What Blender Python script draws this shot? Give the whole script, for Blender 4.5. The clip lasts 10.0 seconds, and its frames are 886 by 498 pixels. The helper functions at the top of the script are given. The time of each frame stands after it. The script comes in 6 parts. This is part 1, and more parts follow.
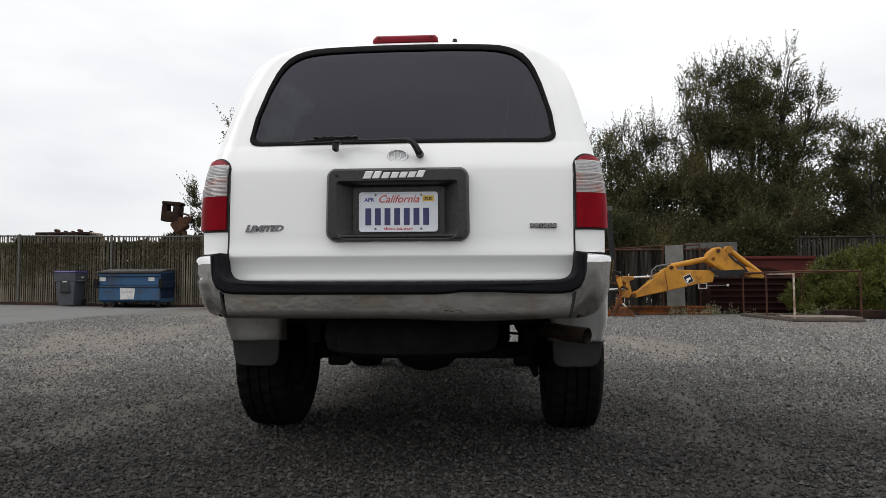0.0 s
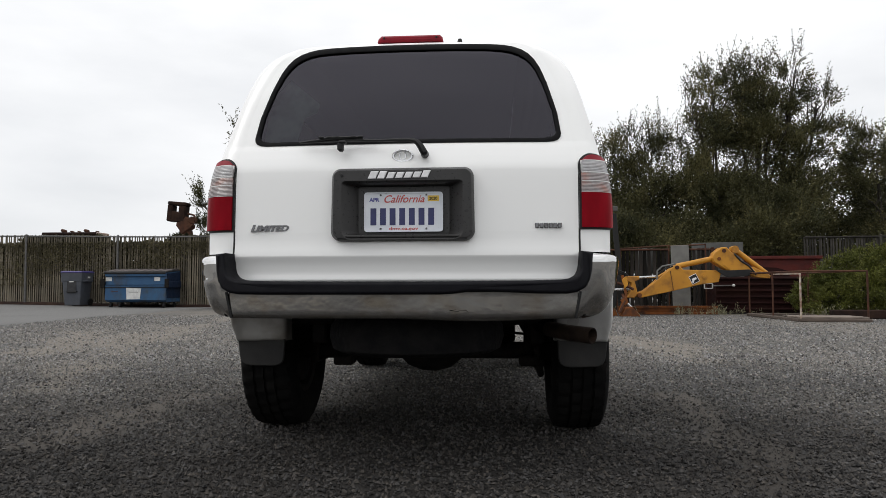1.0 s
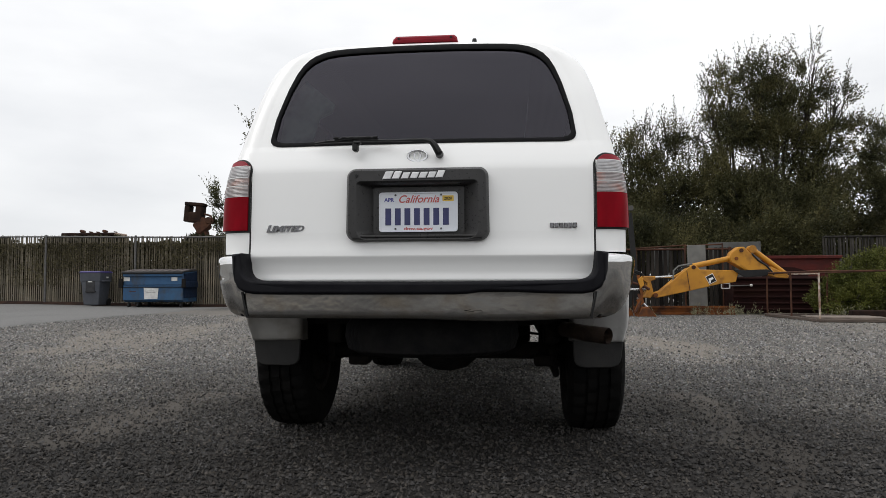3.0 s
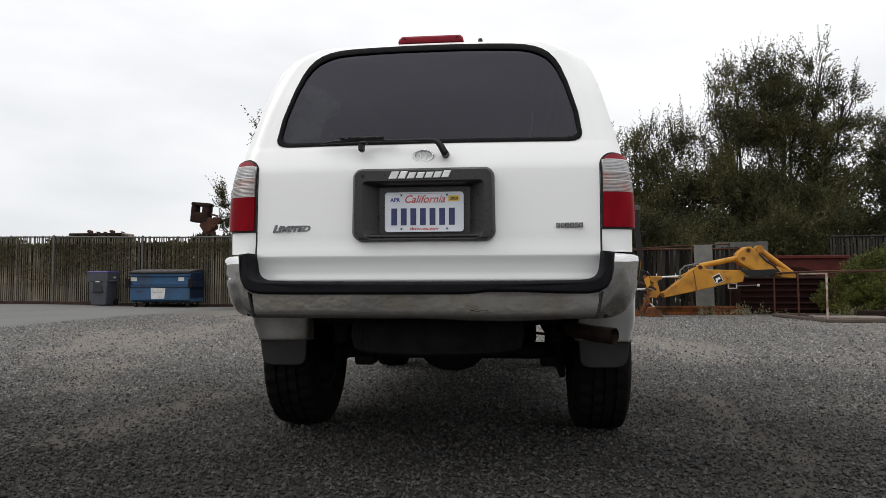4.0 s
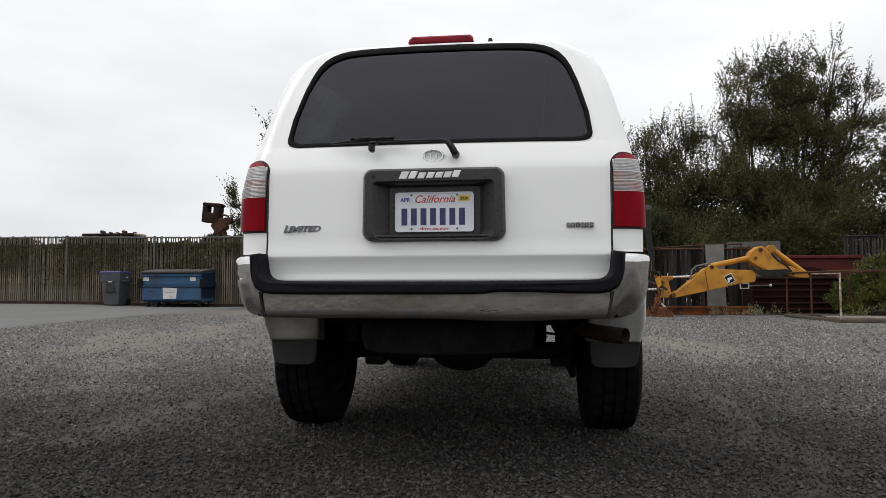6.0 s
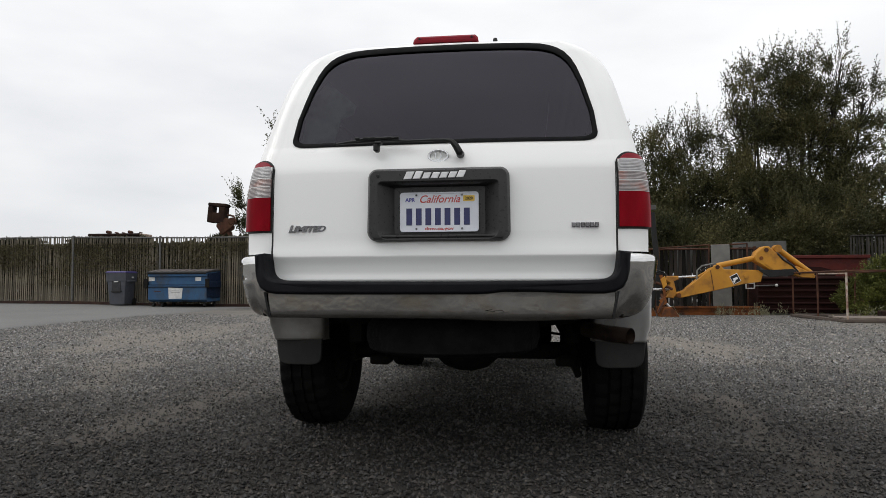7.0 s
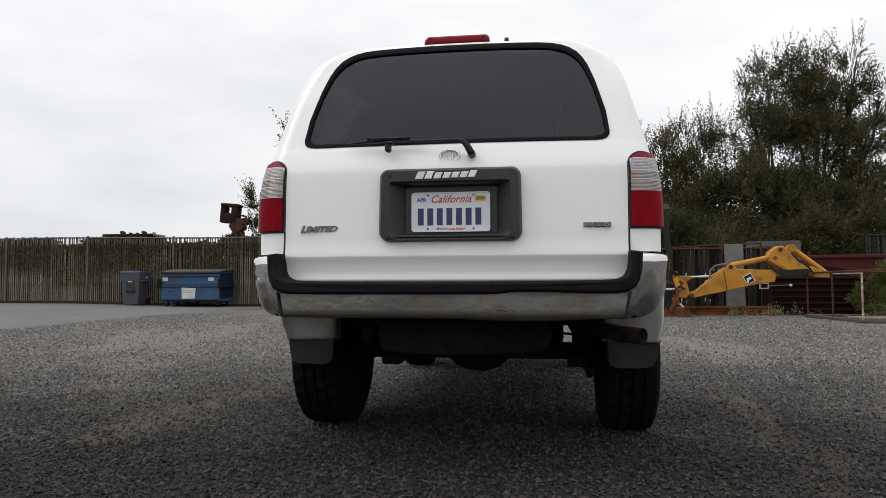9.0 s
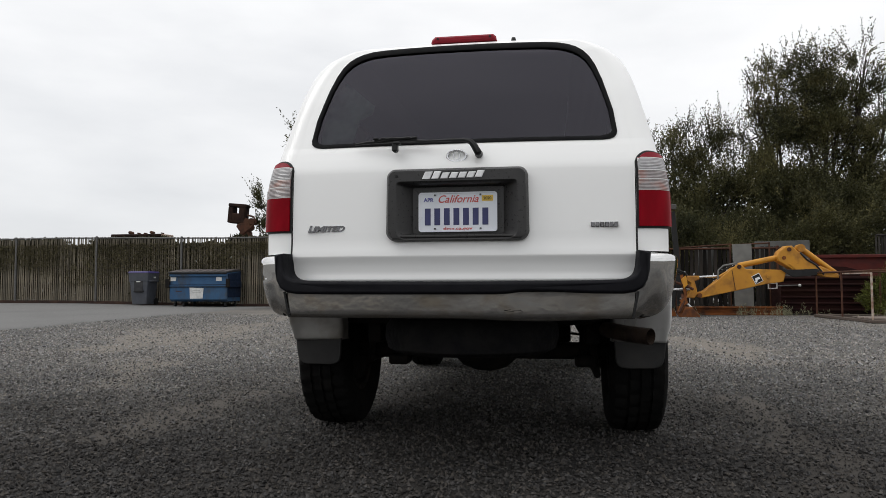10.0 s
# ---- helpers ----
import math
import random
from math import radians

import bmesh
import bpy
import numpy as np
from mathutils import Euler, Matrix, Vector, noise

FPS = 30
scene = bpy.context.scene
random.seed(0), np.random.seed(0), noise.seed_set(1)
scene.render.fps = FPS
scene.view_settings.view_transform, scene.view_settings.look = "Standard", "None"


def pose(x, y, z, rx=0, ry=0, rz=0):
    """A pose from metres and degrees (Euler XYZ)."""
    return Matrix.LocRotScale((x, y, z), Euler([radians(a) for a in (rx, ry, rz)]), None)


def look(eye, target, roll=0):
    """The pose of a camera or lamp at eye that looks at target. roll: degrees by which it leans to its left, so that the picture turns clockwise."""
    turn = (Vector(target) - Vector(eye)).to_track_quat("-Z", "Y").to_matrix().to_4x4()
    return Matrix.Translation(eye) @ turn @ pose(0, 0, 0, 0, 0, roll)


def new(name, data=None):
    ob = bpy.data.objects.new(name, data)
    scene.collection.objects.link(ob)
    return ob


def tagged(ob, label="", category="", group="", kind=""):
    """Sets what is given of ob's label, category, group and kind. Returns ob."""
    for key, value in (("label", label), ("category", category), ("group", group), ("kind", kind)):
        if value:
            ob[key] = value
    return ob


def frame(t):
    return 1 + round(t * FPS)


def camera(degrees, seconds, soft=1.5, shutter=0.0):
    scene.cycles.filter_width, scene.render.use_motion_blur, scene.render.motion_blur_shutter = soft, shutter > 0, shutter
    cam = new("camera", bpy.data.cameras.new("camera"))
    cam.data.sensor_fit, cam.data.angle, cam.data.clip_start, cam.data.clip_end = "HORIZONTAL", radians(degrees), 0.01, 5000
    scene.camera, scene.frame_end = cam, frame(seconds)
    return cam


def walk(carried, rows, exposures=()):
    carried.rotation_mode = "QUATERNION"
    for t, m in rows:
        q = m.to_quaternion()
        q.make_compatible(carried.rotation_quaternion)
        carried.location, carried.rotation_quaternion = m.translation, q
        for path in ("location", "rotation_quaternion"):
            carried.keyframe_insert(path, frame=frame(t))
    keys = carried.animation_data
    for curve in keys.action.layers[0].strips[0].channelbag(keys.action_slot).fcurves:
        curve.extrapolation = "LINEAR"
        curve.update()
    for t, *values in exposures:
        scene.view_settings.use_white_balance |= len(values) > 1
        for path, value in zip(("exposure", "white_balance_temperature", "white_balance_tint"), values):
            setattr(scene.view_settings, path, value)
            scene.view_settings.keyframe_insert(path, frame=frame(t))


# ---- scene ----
cam = camera(64.6, 10.0, soft=0.8)
EYE = (0.348, -2.663, 0.729)
PAN = [(0.0, 3.754), (0.5, 3.930), (1.0, 4.169), (1.5, 4.394), (2.0, 4.689), (2.5, 5.051), (4.0, 5.864), (4.5, 6.042), (5.0, 6.239),
       (5.5, 6.469), (7.0, 7.094), (7.5, 7.278), (8.0, 7.503), (8.5, 7.729), (9.0, 8.034), (9.5, 8.338), (10.0, 8.611)]
PITCH, ROLL = 2.88, 0.175
walk(cam, [(t, pose(*EYE, 90 + PITCH, ROLL, yaw)) for t, yaw in PAN], exposures=[(0.0, 0.02), (4.5, 0.0), (7.0, -0.06), (10.0, -0.06)])

# ---- world and light: a bright overcast sky, lighter overhead, and a broad soft sun behind the clouds ----
SUN_EL, SUN_AZ = radians(50), radians(255)
world = bpy.data.worlds.new("overcast")
scene.world = world
world.use_nodes = True
wn, wl = world.node_tree.nodes, world.node_tree.links
wn.clear()
sky = wn.new("ShaderNodeTexSky")
sky.sky_type, sky.sun_disc = "NISHITA", False
sky.sun_elevation, sky.sun_rotation = SUN_EL, SUN_AZ
coord = wn.new("ShaderNodeTexCoord")
split = wn.new("ShaderNodeSeparateXYZ")
wl.new(coord.outputs["Generated"], split.inputs[0])
climb = wn.new("ShaderNodeValToRGB")
climb.color_ramp.interpolation = "EASE"
climb.color_ramp.elements[0].position, climb.color_ramp.elements[0].color = 0.0, (0.84, 0.85, 0.865, 1)
climb.color_ramp.elements[1].position, climb.color_ramp.elements[1].color = 1.0, (1.55, 1.55, 1.57, 1)
mid = climb.color_ramp.elements.new(0.36)
mid.color = (1.0, 1.003, 1.012, 1)
wl.new(split.outputs[2], climb.inputs[0])
puff = wn.new("ShaderNodeTexNoise")
puff.inputs["Scale"].default_value, puff.inputs["Detail"].default_value = 2.2, 6
wmap = wn.new("ShaderNodeMapping")
wmap.inputs["Scale"].default_value = (1, 1, 3.0)
wl.new(coord.outputs["Generated"], wmap.inputs[0])
wl.new(wmap.outputs[0], puff.inputs["Vector"])
tone = wn.new("ShaderNodeValToRGB")
tone.color_ramp.elements[0].position, tone.color_ramp.elements[0].color = 0.34, (0.86, 0.87, 0.885, 1)
tone.color_ramp.elements[1].position, tone.color_ramp.elements[1].color = 0.62, (1.06, 1.06, 1.06, 1)
wl.new(puff.outputs["Fac"], tone.inputs[0])
cloud = wn.new("ShaderNodeMix")
cloud.data_type, cloud.blend_type = "RGBA", "MULTIPLY"
cloud.inputs["Factor"].default_value = 1.0
wl.new(climb.outputs[0], cloud.inputs["A"])
wl.new(tone.outputs[0], cloud.inputs["B"])
bg_sky, bg_cloud, both, wout = wn.new("ShaderNodeBackground"), wn.new("ShaderNodeBackground"), wn.new("ShaderNodeAddShader"), wn.new("ShaderNodeOutputWorld")
bg_sky.inputs["Strength"].default_value = 0.004
bg_cloud.inputs["Strength"].default_value = 1.0
wl.new(sky.outputs[0], bg_sky.inputs[0])
wl.new(cloud.outputs["Result"], bg_cloud.inputs[0])
wl.new(bg_sky.outputs[0], both.inputs[0])
wl.new(bg_cloud.outputs[0], both.inputs[1])
wl.new(both.outputs[0], wout.inputs[0])
sun = new("sun", bpy.data.lights.new("sun", "SUN"))
sun.data.energy, sun.data.angle, sun.data.color = 0.6, radians(25), (1.0, 0.98, 0.95)
sun.matrix_world = look((0, 0, 30), (30 * math.sin(SUN_AZ + math.pi) / math.tan(SUN_EL), 30 * math.cos(SUN_AZ + math.pi) / math.tan(SUN_EL), 0))


# ---- materials ----
def mat(name, c1, c2=None, scale=8.0, rough=0.6, metal=0.0, bump=0.0, bscale=60.0, dirt=None, dscale=3.0, damount=0.5, coat=0.0,
        stretch=(1, 1, 1), each=0.0, island=0.0, space="Object", rvar=0.1, spec=0.5, shade_patch=None, bare=None, tints=None, thin=0.0):
    """Base colour from two tones over a noise, stains over a second, wider one, fine relief; each/island: spread of brightness per piece."""
    m = bpy.data.materials.new(name)
    m.use_nodes = True
    n, l = m.node_tree.nodes, m.node_tree.links
    b = n["Principled BSDF"]
    tc, mp = n.new("ShaderNodeTexCoord"), n.new("ShaderNodeMapping")
    mp.inputs["Scale"].default_value = stretch
    l.new(tc.outputs[space], mp.inputs[0])
    c2 = c2 or tuple(v * 0.8 for v in c1)

    def cloudy(size, detail=5):
        t = n.new("ShaderNodeTexNoise")
        t.inputs["Scale"].default_value, t.inputs["Detail"].default_value = size, detail
        l.new(mp.outputs[0], t.inputs["Vector"])
        return t.outputs["Fac"]

    def blend(fac, a, bb, mode="MIX"):
        x = n.new("ShaderNodeMix")
        x.data_type, x.blend_type = "RGBA", mode
        for v, s in ((fac, "Factor"), (a, "A"), (bb, "B")):
            if hasattr(v, "is_output"):
                l.new(v, x.inputs[s])
            else:
                x.inputs[s].default_value = v if s == "Factor" else (*v, 1)
        return x.outputs["Result"]

    def ramp(fac, lo, hi, a=0.0, z=1.0):
        r = n.new("ShaderNodeMapRange")
        r.inputs["From Min"].default_value, r.inputs["From Max"].default_value = lo, hi
        r.inputs["To Min"].default_value, r.inputs["To Max"].default_value = a, z
        l.new(fac, r.inputs["Value"])
        return r.outputs[0]

    grain = cloudy(scale)
    col = blend(ramp(grain, 0.35, 0.65), c1, c2)
    if dirt:
        col = blend(ramp(cloudy(dscale, 7), 0.5, 0.72, 0.0, damount), col, dirt)
    if bare:
        # bare earth showing between the stones, where the ground's own "bare" layer says so
        at = n.new("ShaderNodeAttribute")
        at.attribute_name = "bare"
        rough_edge = n.new("ShaderNodeMath")
        rough_edge.operation = "MULTIPLY_ADD"
        l.new(cloudy(9.0, 8), rough_edge.inputs[0])
        rough_edge.inputs[1].default_value = 0.9
        l.new(at.outputs["Fac"], rough_edge.inputs[2])
        col = blend(ramp(rough_edge.outputs[0], 0.58, 1.30, 0.0, 0.85), col, bare)
    if each or island:
        info = n.new("ShaderNodeObjectInfo" if each else "ShaderNodeNewGeometry")
        v = ramp(info.outputs["Random" if each else "Random Per Island"], 0, 1, 1 - (each or island), 1 + (each or island))
        comb = n.new("ShaderNodeCombineColor")
        for i in range(3):
            l.new(v, comb.inputs[i])
        col = blend(1.0, col, comb.outputs[0], "MULTIPLY")
        if tints:
            pick = n.new("ShaderNodeMath")
            pick.operation = "FRACT"
            times = n.new("ShaderNodeMath")
            times.operation = "MULTIPLY"
            times.inputs[1].default_value = 17.3
            l.new(info.outputs["Random" if each else "Random Per Island"], times.inputs[0])
            l.new(times.outputs[0], pick.inputs[0])
            col = blend(1.0, col, blend(pick.outputs[0], *tints), "MULTIPLY")
    if shade_patch:
        # shade put into the colour round a point: centre, half sizes, how much darker
        cx, cy, rx, ry, amount = shade_patch
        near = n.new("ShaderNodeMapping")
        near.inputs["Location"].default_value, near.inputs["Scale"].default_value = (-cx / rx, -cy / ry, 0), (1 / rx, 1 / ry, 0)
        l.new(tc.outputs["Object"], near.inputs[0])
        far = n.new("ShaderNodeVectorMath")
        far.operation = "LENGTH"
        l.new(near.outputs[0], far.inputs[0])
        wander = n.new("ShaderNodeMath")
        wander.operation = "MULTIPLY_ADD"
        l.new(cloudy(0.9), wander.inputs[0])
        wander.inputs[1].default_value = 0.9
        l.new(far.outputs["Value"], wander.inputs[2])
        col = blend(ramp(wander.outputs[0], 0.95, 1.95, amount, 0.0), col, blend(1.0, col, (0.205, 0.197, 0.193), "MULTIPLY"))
    l.new(col, b.inputs["Base Color"])
    l.new(ramp(cloudy(scale * 2.3), 0.3, 0.7, max(rough - rvar, 0.03), min(rough + rvar, 1)), b.inputs["Roughness"])
    b.inputs["Metallic"].default_value = metal
    b.inputs["Specular IOR Level"].default_value = spec
    b.inputs["Coat Weight"].default_value = coat
    b.inputs["Coat Roughness"].default_value = 0.08
    if bump:
        bp = n.new("ShaderNodeBump")
        bp.inputs["Strength"].default_value, bp.inputs["Distance"].default_value = min(bump, 1), 0.01
        l.new(cloudy(bscale, 3), bp.inputs["Height"])
        l.new(bp.outputs[0], b.inputs["Normal"])
    if thin:
        # daylight that passes through thin leaves
        tl, ms = n.new("ShaderNodeBsdfTranslucent"), n.new("ShaderNodeMixShader")
        l.new(col, tl.inputs[0])
        ms.inputs[0].default_value = thin
        l.new(b.outputs[0], ms.inputs[1])
        l.new(tl.outputs[0], ms.inputs[2])
        l.new(ms.outputs[0], n["Material Output"].inputs[0])
    return m


def glass(name, tint, ior=1.5, shine=(1, 1, 1)):
    m = bpy.data.materials.new(name)
    m.use_nodes = True
    n, l = m.node_tree.nodes, m.node_tree.links
    n.clear()
    out, mix, fr = n.new("ShaderNodeOutputMaterial"), n.new("ShaderNodeMixShader"), n.new("ShaderNodeFresnel")
    tr, gl = n.new("ShaderNodeBsdfTransparent"), n.new("ShaderNodeBsdfGlossy")
    tr.inputs[0].default_value, gl.inputs["Roughness"].default_value = (*tint, 1), 0.01
    gl.inputs[0].default_value = (*shine, 1)
    fr.inputs[0].default_value = ior
    l.new(fr.outputs[0], mix.inputs[0])
    l.new(tr.outputs[0], mix.inputs[1])
    l.new(gl.outputs[0], mix.inputs[2])
    l.new(mix.outputs[0], out.inputs[0])
    return m


M_PAINT = mat("white_paint", (0.85, 0.85, 0.835), (0.84, 0.84, 0.824), 0.9, 0.30, coat=0.3, rvar=0.03)
# lighter copy of the chrome; the ends' brighter reflections put into its colour
M_CHROMEEND = mat("brighter_chrome", (0.78, 0.78, 0.78), (0.66, 0.66, 0.65), 7.0, 0.05, 1.0, bump=0.12, bscale=6, dirt=(0.52, 0.48, 0.41), dscale=6, damount=0.5, rvar=0.03)
# brown blotches are dried dirt and the ground's reflection put into the colour
M_CHROME = mat("chrome", (0.56, 0.56, 0.55), (0.44, 0.43, 0.41), 5.0, 0.08, 1.0, bump=0.22, bscale=7, dirt=(0.38, 0.32, 0.23), dscale=11, damount=0.6, stretch=(1.0, 1, 1.3), rvar=0.05)
# dust, plus a darker tone that stands in for the bumper's shade
M_GUARD = mat("dusty_shaded_white_paint", (0.33, 0.32, 0.30), (0.24, 0.23, 0.215), 4, 0.5, dirt=(0.12, 0.10, 0.08), dscale=6, damount=0.8)
# lighter copy for the better-lit right corner; painted shade near the exhaust
M_WING = mat("lit_white_paint", (0.68, 0.675, 0.66), (0.58, 0.57, 0.55), 5, 0.3, dirt=(0.36, 0.33, 0.29), dscale=7, damount=0.6, coat=0.3, shade_patch=(0.63, 0.57, 0.165, 1.2, 0.85))
M_PLASTIC = mat("grey_black_plastic", (0.022, 0.0212, 0.021), (0.028, 0.027, 0.0265), 40, 0.34, bump=0.10, bscale=500, spec=0.4)
M_RUBBER = mat("black_rubber", (0.006, 0.006, 0.007), (0.009, 0.009, 0.009), 25, 0.7, bump=0.1, bscale=300, spec=0.08)
M_STEP = mat("step_pad_rubber", (0.004, 0.004, 0.006), (0.006, 0.006, 0.008), 14, 0.6, bump=0.1, bscale=240, dirt=(0.016, 0.016, 0.019), dscale=6, damount=0.3, spec=0.13)
M_TYRE = mat("tyre_rubber", (0.006, 0.006, 0.006), (0.009, 0.0085, 0.008), 12, 0.95, bump=0.3, bscale=120, dirt=(0.022, 0.020, 0.017), dscale=6, damount=0.2, spec=0.06)
M_FLAP = mat("mud_flap_rubber", (0.022, 0.022, 0.022), (0.030, 0.029, 0.028), 9, 0.65, bump=0.1, bscale=200, dirt=(0.060, 0.055, 0.05), dscale=5, damount=0.4, spec=0.2)
M_UNDER = mat("underbody_steel", (0.009, 0.009, 0.009), (0.015, 0.013, 0.0115), 14, 0.85, 0.0, bump=0.3, bscale=80, dirt=(0.024, 0.018, 0.014), dscale=7, damount=0.4, spec=0.12)
M_SPARE = mat("dusty_spare_tyre", (0.009, 0.009, 0.010), (0.014, 0.0135, 0.0135), 16, 0.9, bump=0.8, bscale=40, dirt=(0.024, 0.022, 0.021), dscale=9, damount=0.5, spec=0.1)
M_PIPE = mat("rusty_exhaust", (0.062, 0.042, 0.031), (0.036, 0.026, 0.021), 20, 0.6, 0.3, bump=0.3, bscale=120, spec=0.3)
M_GLASS = glass("tinted_glass", (0.18, 0.188, 0.192), 1.46, (0.90, 0.87, 1.0))
M_SIDEGLASS = glass("tinted_side_glass", (0.40, 0.43, 0.40), 1.45)
M_CLEARGLASS = glass("clear_glass", (0.75, 0.8, 0.78))
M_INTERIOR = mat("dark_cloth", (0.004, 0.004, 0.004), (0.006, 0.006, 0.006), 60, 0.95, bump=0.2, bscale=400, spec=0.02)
M_CLOTH = mat("pale_green_cloth", (0.58, 0.82, 0.68), (0.24, 0.38, 0.31), 14, 0.9, bump=0.5, bscale=12)
M_RED = mat("red_lens", (0.24, 0.002, 0.009), (0.17, 0.0015, 0.006), 18, 0.2, stretch=(1, 1, 0.3), rvar=0.04, spec=0.05)
M_REDFADE = mat("faded_red_lens", (0.25, 0.006, 0.018), (0.19, 0.005, 0.014), 20, 0.4, rvar=0.06, spec=0.2)
M_CLEAR = mat("clear_ribbed_lens", (0.40, 0.395, 0.40), (0.30, 0.29, 0.29), 40, 0.12, 0.0, stretch=(1, 1, 1.5), dirt=(0.33, 0.24, 0.22), dscale=18, damount=0.3, spec=0.6)
M_CLEARWARM = mat("clear_lens_over_amber", (0.33, 0.30, 0.295), (0.25, 0.215, 0.21), 40, 0.12, 0.0, stretch=(1, 1, 1.5), dirt=(0.42, 0.15, 0.10), dscale=14, damount=0.7, spec=0.6)
M_SILVER = mat("silver_trim", (0.75, 0.76, 0.77), (0.66, 0.67, 0.68), 30, 0.2, 0.85)
M_BADGE = mat("dull_chrome_badge", (0.20, 0.20, 0.21), (0.12, 0.12, 0.12), 60, 0.25, 0.8)
M_WHITE = mat("white_lettering", (0.82, 0.82, 0.82), None, 20, 0.4)
M_PLATE = mat("plate_white", (0.72, 0.74, 0.78), (0.66, 0.69, 0.74), 12, 0.35)
M_VIOLET = mat("plate_violet", (0.07, 0.07, 0.30), None, 30, 0.4)
M_NAVY = mat("plate_navy", (0.03, 0.035, 0.13), None, 30, 0.4)
M_SCRIPT = mat("plate_red", (0.50, 0.05, 0.04), None, 30, 0.4)
M_YELLOWTAG = mat("yellow_sticker", (0.75, 0.50, 0.06), None, 30, 0.4)
# darkens gravel and stones round the car's rear; shade put into their colour
GROUND_SHADE = (0.0, -1.2, 5.2, 3.7, 1.0)
M_GRAVEL = mat("gravel_ground", (0.118, 0.115, 0.110), (0.058, 0.057, 0.056), 95, 0.9, bump=1.0, bscale=130, spec=0.3, shade_patch=GROUND_SHADE, bare=(0.192, 0.170, 0.143))
M_STONE = mat("gravel_stones", (0.232, 0.229, 0.224), (0.124, 0.122, 0.121), 30, 0.85, bump=0.4, bscale=200, island=0.82, spec=0.3, shade_patch=GROUND_SHADE, tints=((0.97, 0.99, 1.02), (1.09, 1.0, 0.88)))
M_ASPHALT = mat("asphalt", (0.168, 0.165, 0.158), (0.118, 0.117, 0.114), 90, 0.9, bump=0.6, bscale=160, dirt=(0.105, 0.103, 0.097), dscale=0.5, damount=0.5, spec=0.3)
M_SLAT = mat("weathered_fence_slat", (0.160, 0.138, 0.098), (0.092, 0.079, 0.058), 3, 0.85, each=0.40, dirt=(0.054, 0.047, 0.034), dscale=0.9, damount=0.75, stretch=(2, 2, 0.6), bump=0.2, bscale=60)
M_DARKSLAT = mat("dark_fence_slat", (0.062, 0.057, 0.050), (0.032, 0.029, 0.026), 3, 0.9, each=0.5, stretch=(3, 3, 0.5), bump=0.2, bscale=60, spec=0.15)
M_GALV = mat("galvanised_steel", (0.118, 0.115, 0.110), (0.078, 0.076, 0.073), 12, 0.6, 0.2)
M_RUST = mat("rusty_steel", (0.088, 0.037, 0.022), (0.045, 0.022, 0.015), 7, 0.85, 0.1, bump=0.4, bscale=60, dirt=(0.13, 0.06, 0.028), dscale=2.5, damount=0.5, spec=0.25)
M_RUSTLIGHT = mat("flaking_cream_paint", (0.47, 0.41, 0.35), (0.30, 0.19, 0.13), 14, 0.8, 0.0, bump=0.4, bscale=60, dirt=(0.12, 0.05, 0.03), dscale=6, damount=0.8)
M_DARKRUST = mat("blackened_rust", (0.030, 0.017, 0.013), (0.016, 0.011, 0.010), 6, 0.9, 0.0, bump=0.4, bscale=50, dirt=(0.060, 0.034, 0.022), dscale=2.5, damount=0.5, spec=0.1)
M_RUSTRED = mat("faded_red_paint", (0.098, 0.017, 0.013), (0.062, 0.014, 0.012), 3, 0.75, 0.0, bump=0.2, bscale=40, dirt=(0.040, 0.016, 0.012), dscale=1.2, damount=0.7, stretch=(1, 1, 2), spec=0.25)
M_MAROON = mat("dark_maroon_paint", (0.026, 0.0095, 0.0085), (0.015, 0.007, 0.0065), 3, 0.9, 0.0, bump=0.2, bscale=40, dirt=(0.034, 0.015, 0.010), dscale=1.5, damount=0.6, stretch=(0.6, 1, 3), spec=0.12)
M_YELLOW = mat("yellow_machine_paint", (0.52, 0.240, 0.022), (0.42, 0.182, 0.018), 2.5, 0.45, dirt=(0.13, 0.056, 0.020), dscale=5.0, damount=0.65, bump=0.1, bscale=60, spec=0.35)
M_ORANGE = mat("faded_orange_paint", (0.200, 0.066, 0.016), (0.105, 0.037, 0.014), 5, 0.7, dirt=(0.045, 0.025, 0.018), dscale=5, damount=0.75, spec=0.2)
M_CONCRETE = mat("grey_board", (0.172, 0.172, 0.160), (0.128, 0.128, 0.12), 5, 0.85, bump=0.2, bscale=80, dirt=(0.085, 0.08, 0.07), dscale=2, damount=0.6)
M_SHEET = mat("grey_sheet_metal", (0.108, 0.108, 0.100), (0.076, 0.076, 0.072), 4, 0.7, 0.1, dirt=(0.05, 0.045, 0.04), dscale=2, damount=0.6)
M_TIMBER = mat("weathered_timber", (0.10, 0.076, 0.06), (0.058, 0.043, 0.035), 4, 0.85, stretch=(0.5, 6, 6), bump=0.3, bscale=20)
M_PLANK = mat("grey_deck_board", (0.22, 0.178, 0.148), (0.12, 0.096, 0.08), 4, 0.85, stretch=(0.5, 6, 6), bump=0.3, bscale=20, each=0.3)
M_BLUE = mat("blue_dumpster_paint", (0.024, 0.076, 0.165), (0.030, 0.090, 0.180), 4, 0.55, 0.0, dirt=(0.045, 0.043, 0.038), dscale=3.5, damount=0.75, bump=0.1, bscale=50, spec=0.3, stretch=(1, 1, 0.6))
M_NAVYPAINT = mat("dark_blue_paint", (0.007, 0.015, 0.034), (0.010, 0.019, 0.042), 4, 0.75, dirt=(0.016, 0.016, 0.016), dscale=3, damount=0.6, spec=0.12)
M_LID = mat("dark_plastic_lid", (0.024, 0.024, 0.026), (0.040, 0.040, 0.042), 6, 0.6, bump=0.1, bscale=60, spec=0.3)
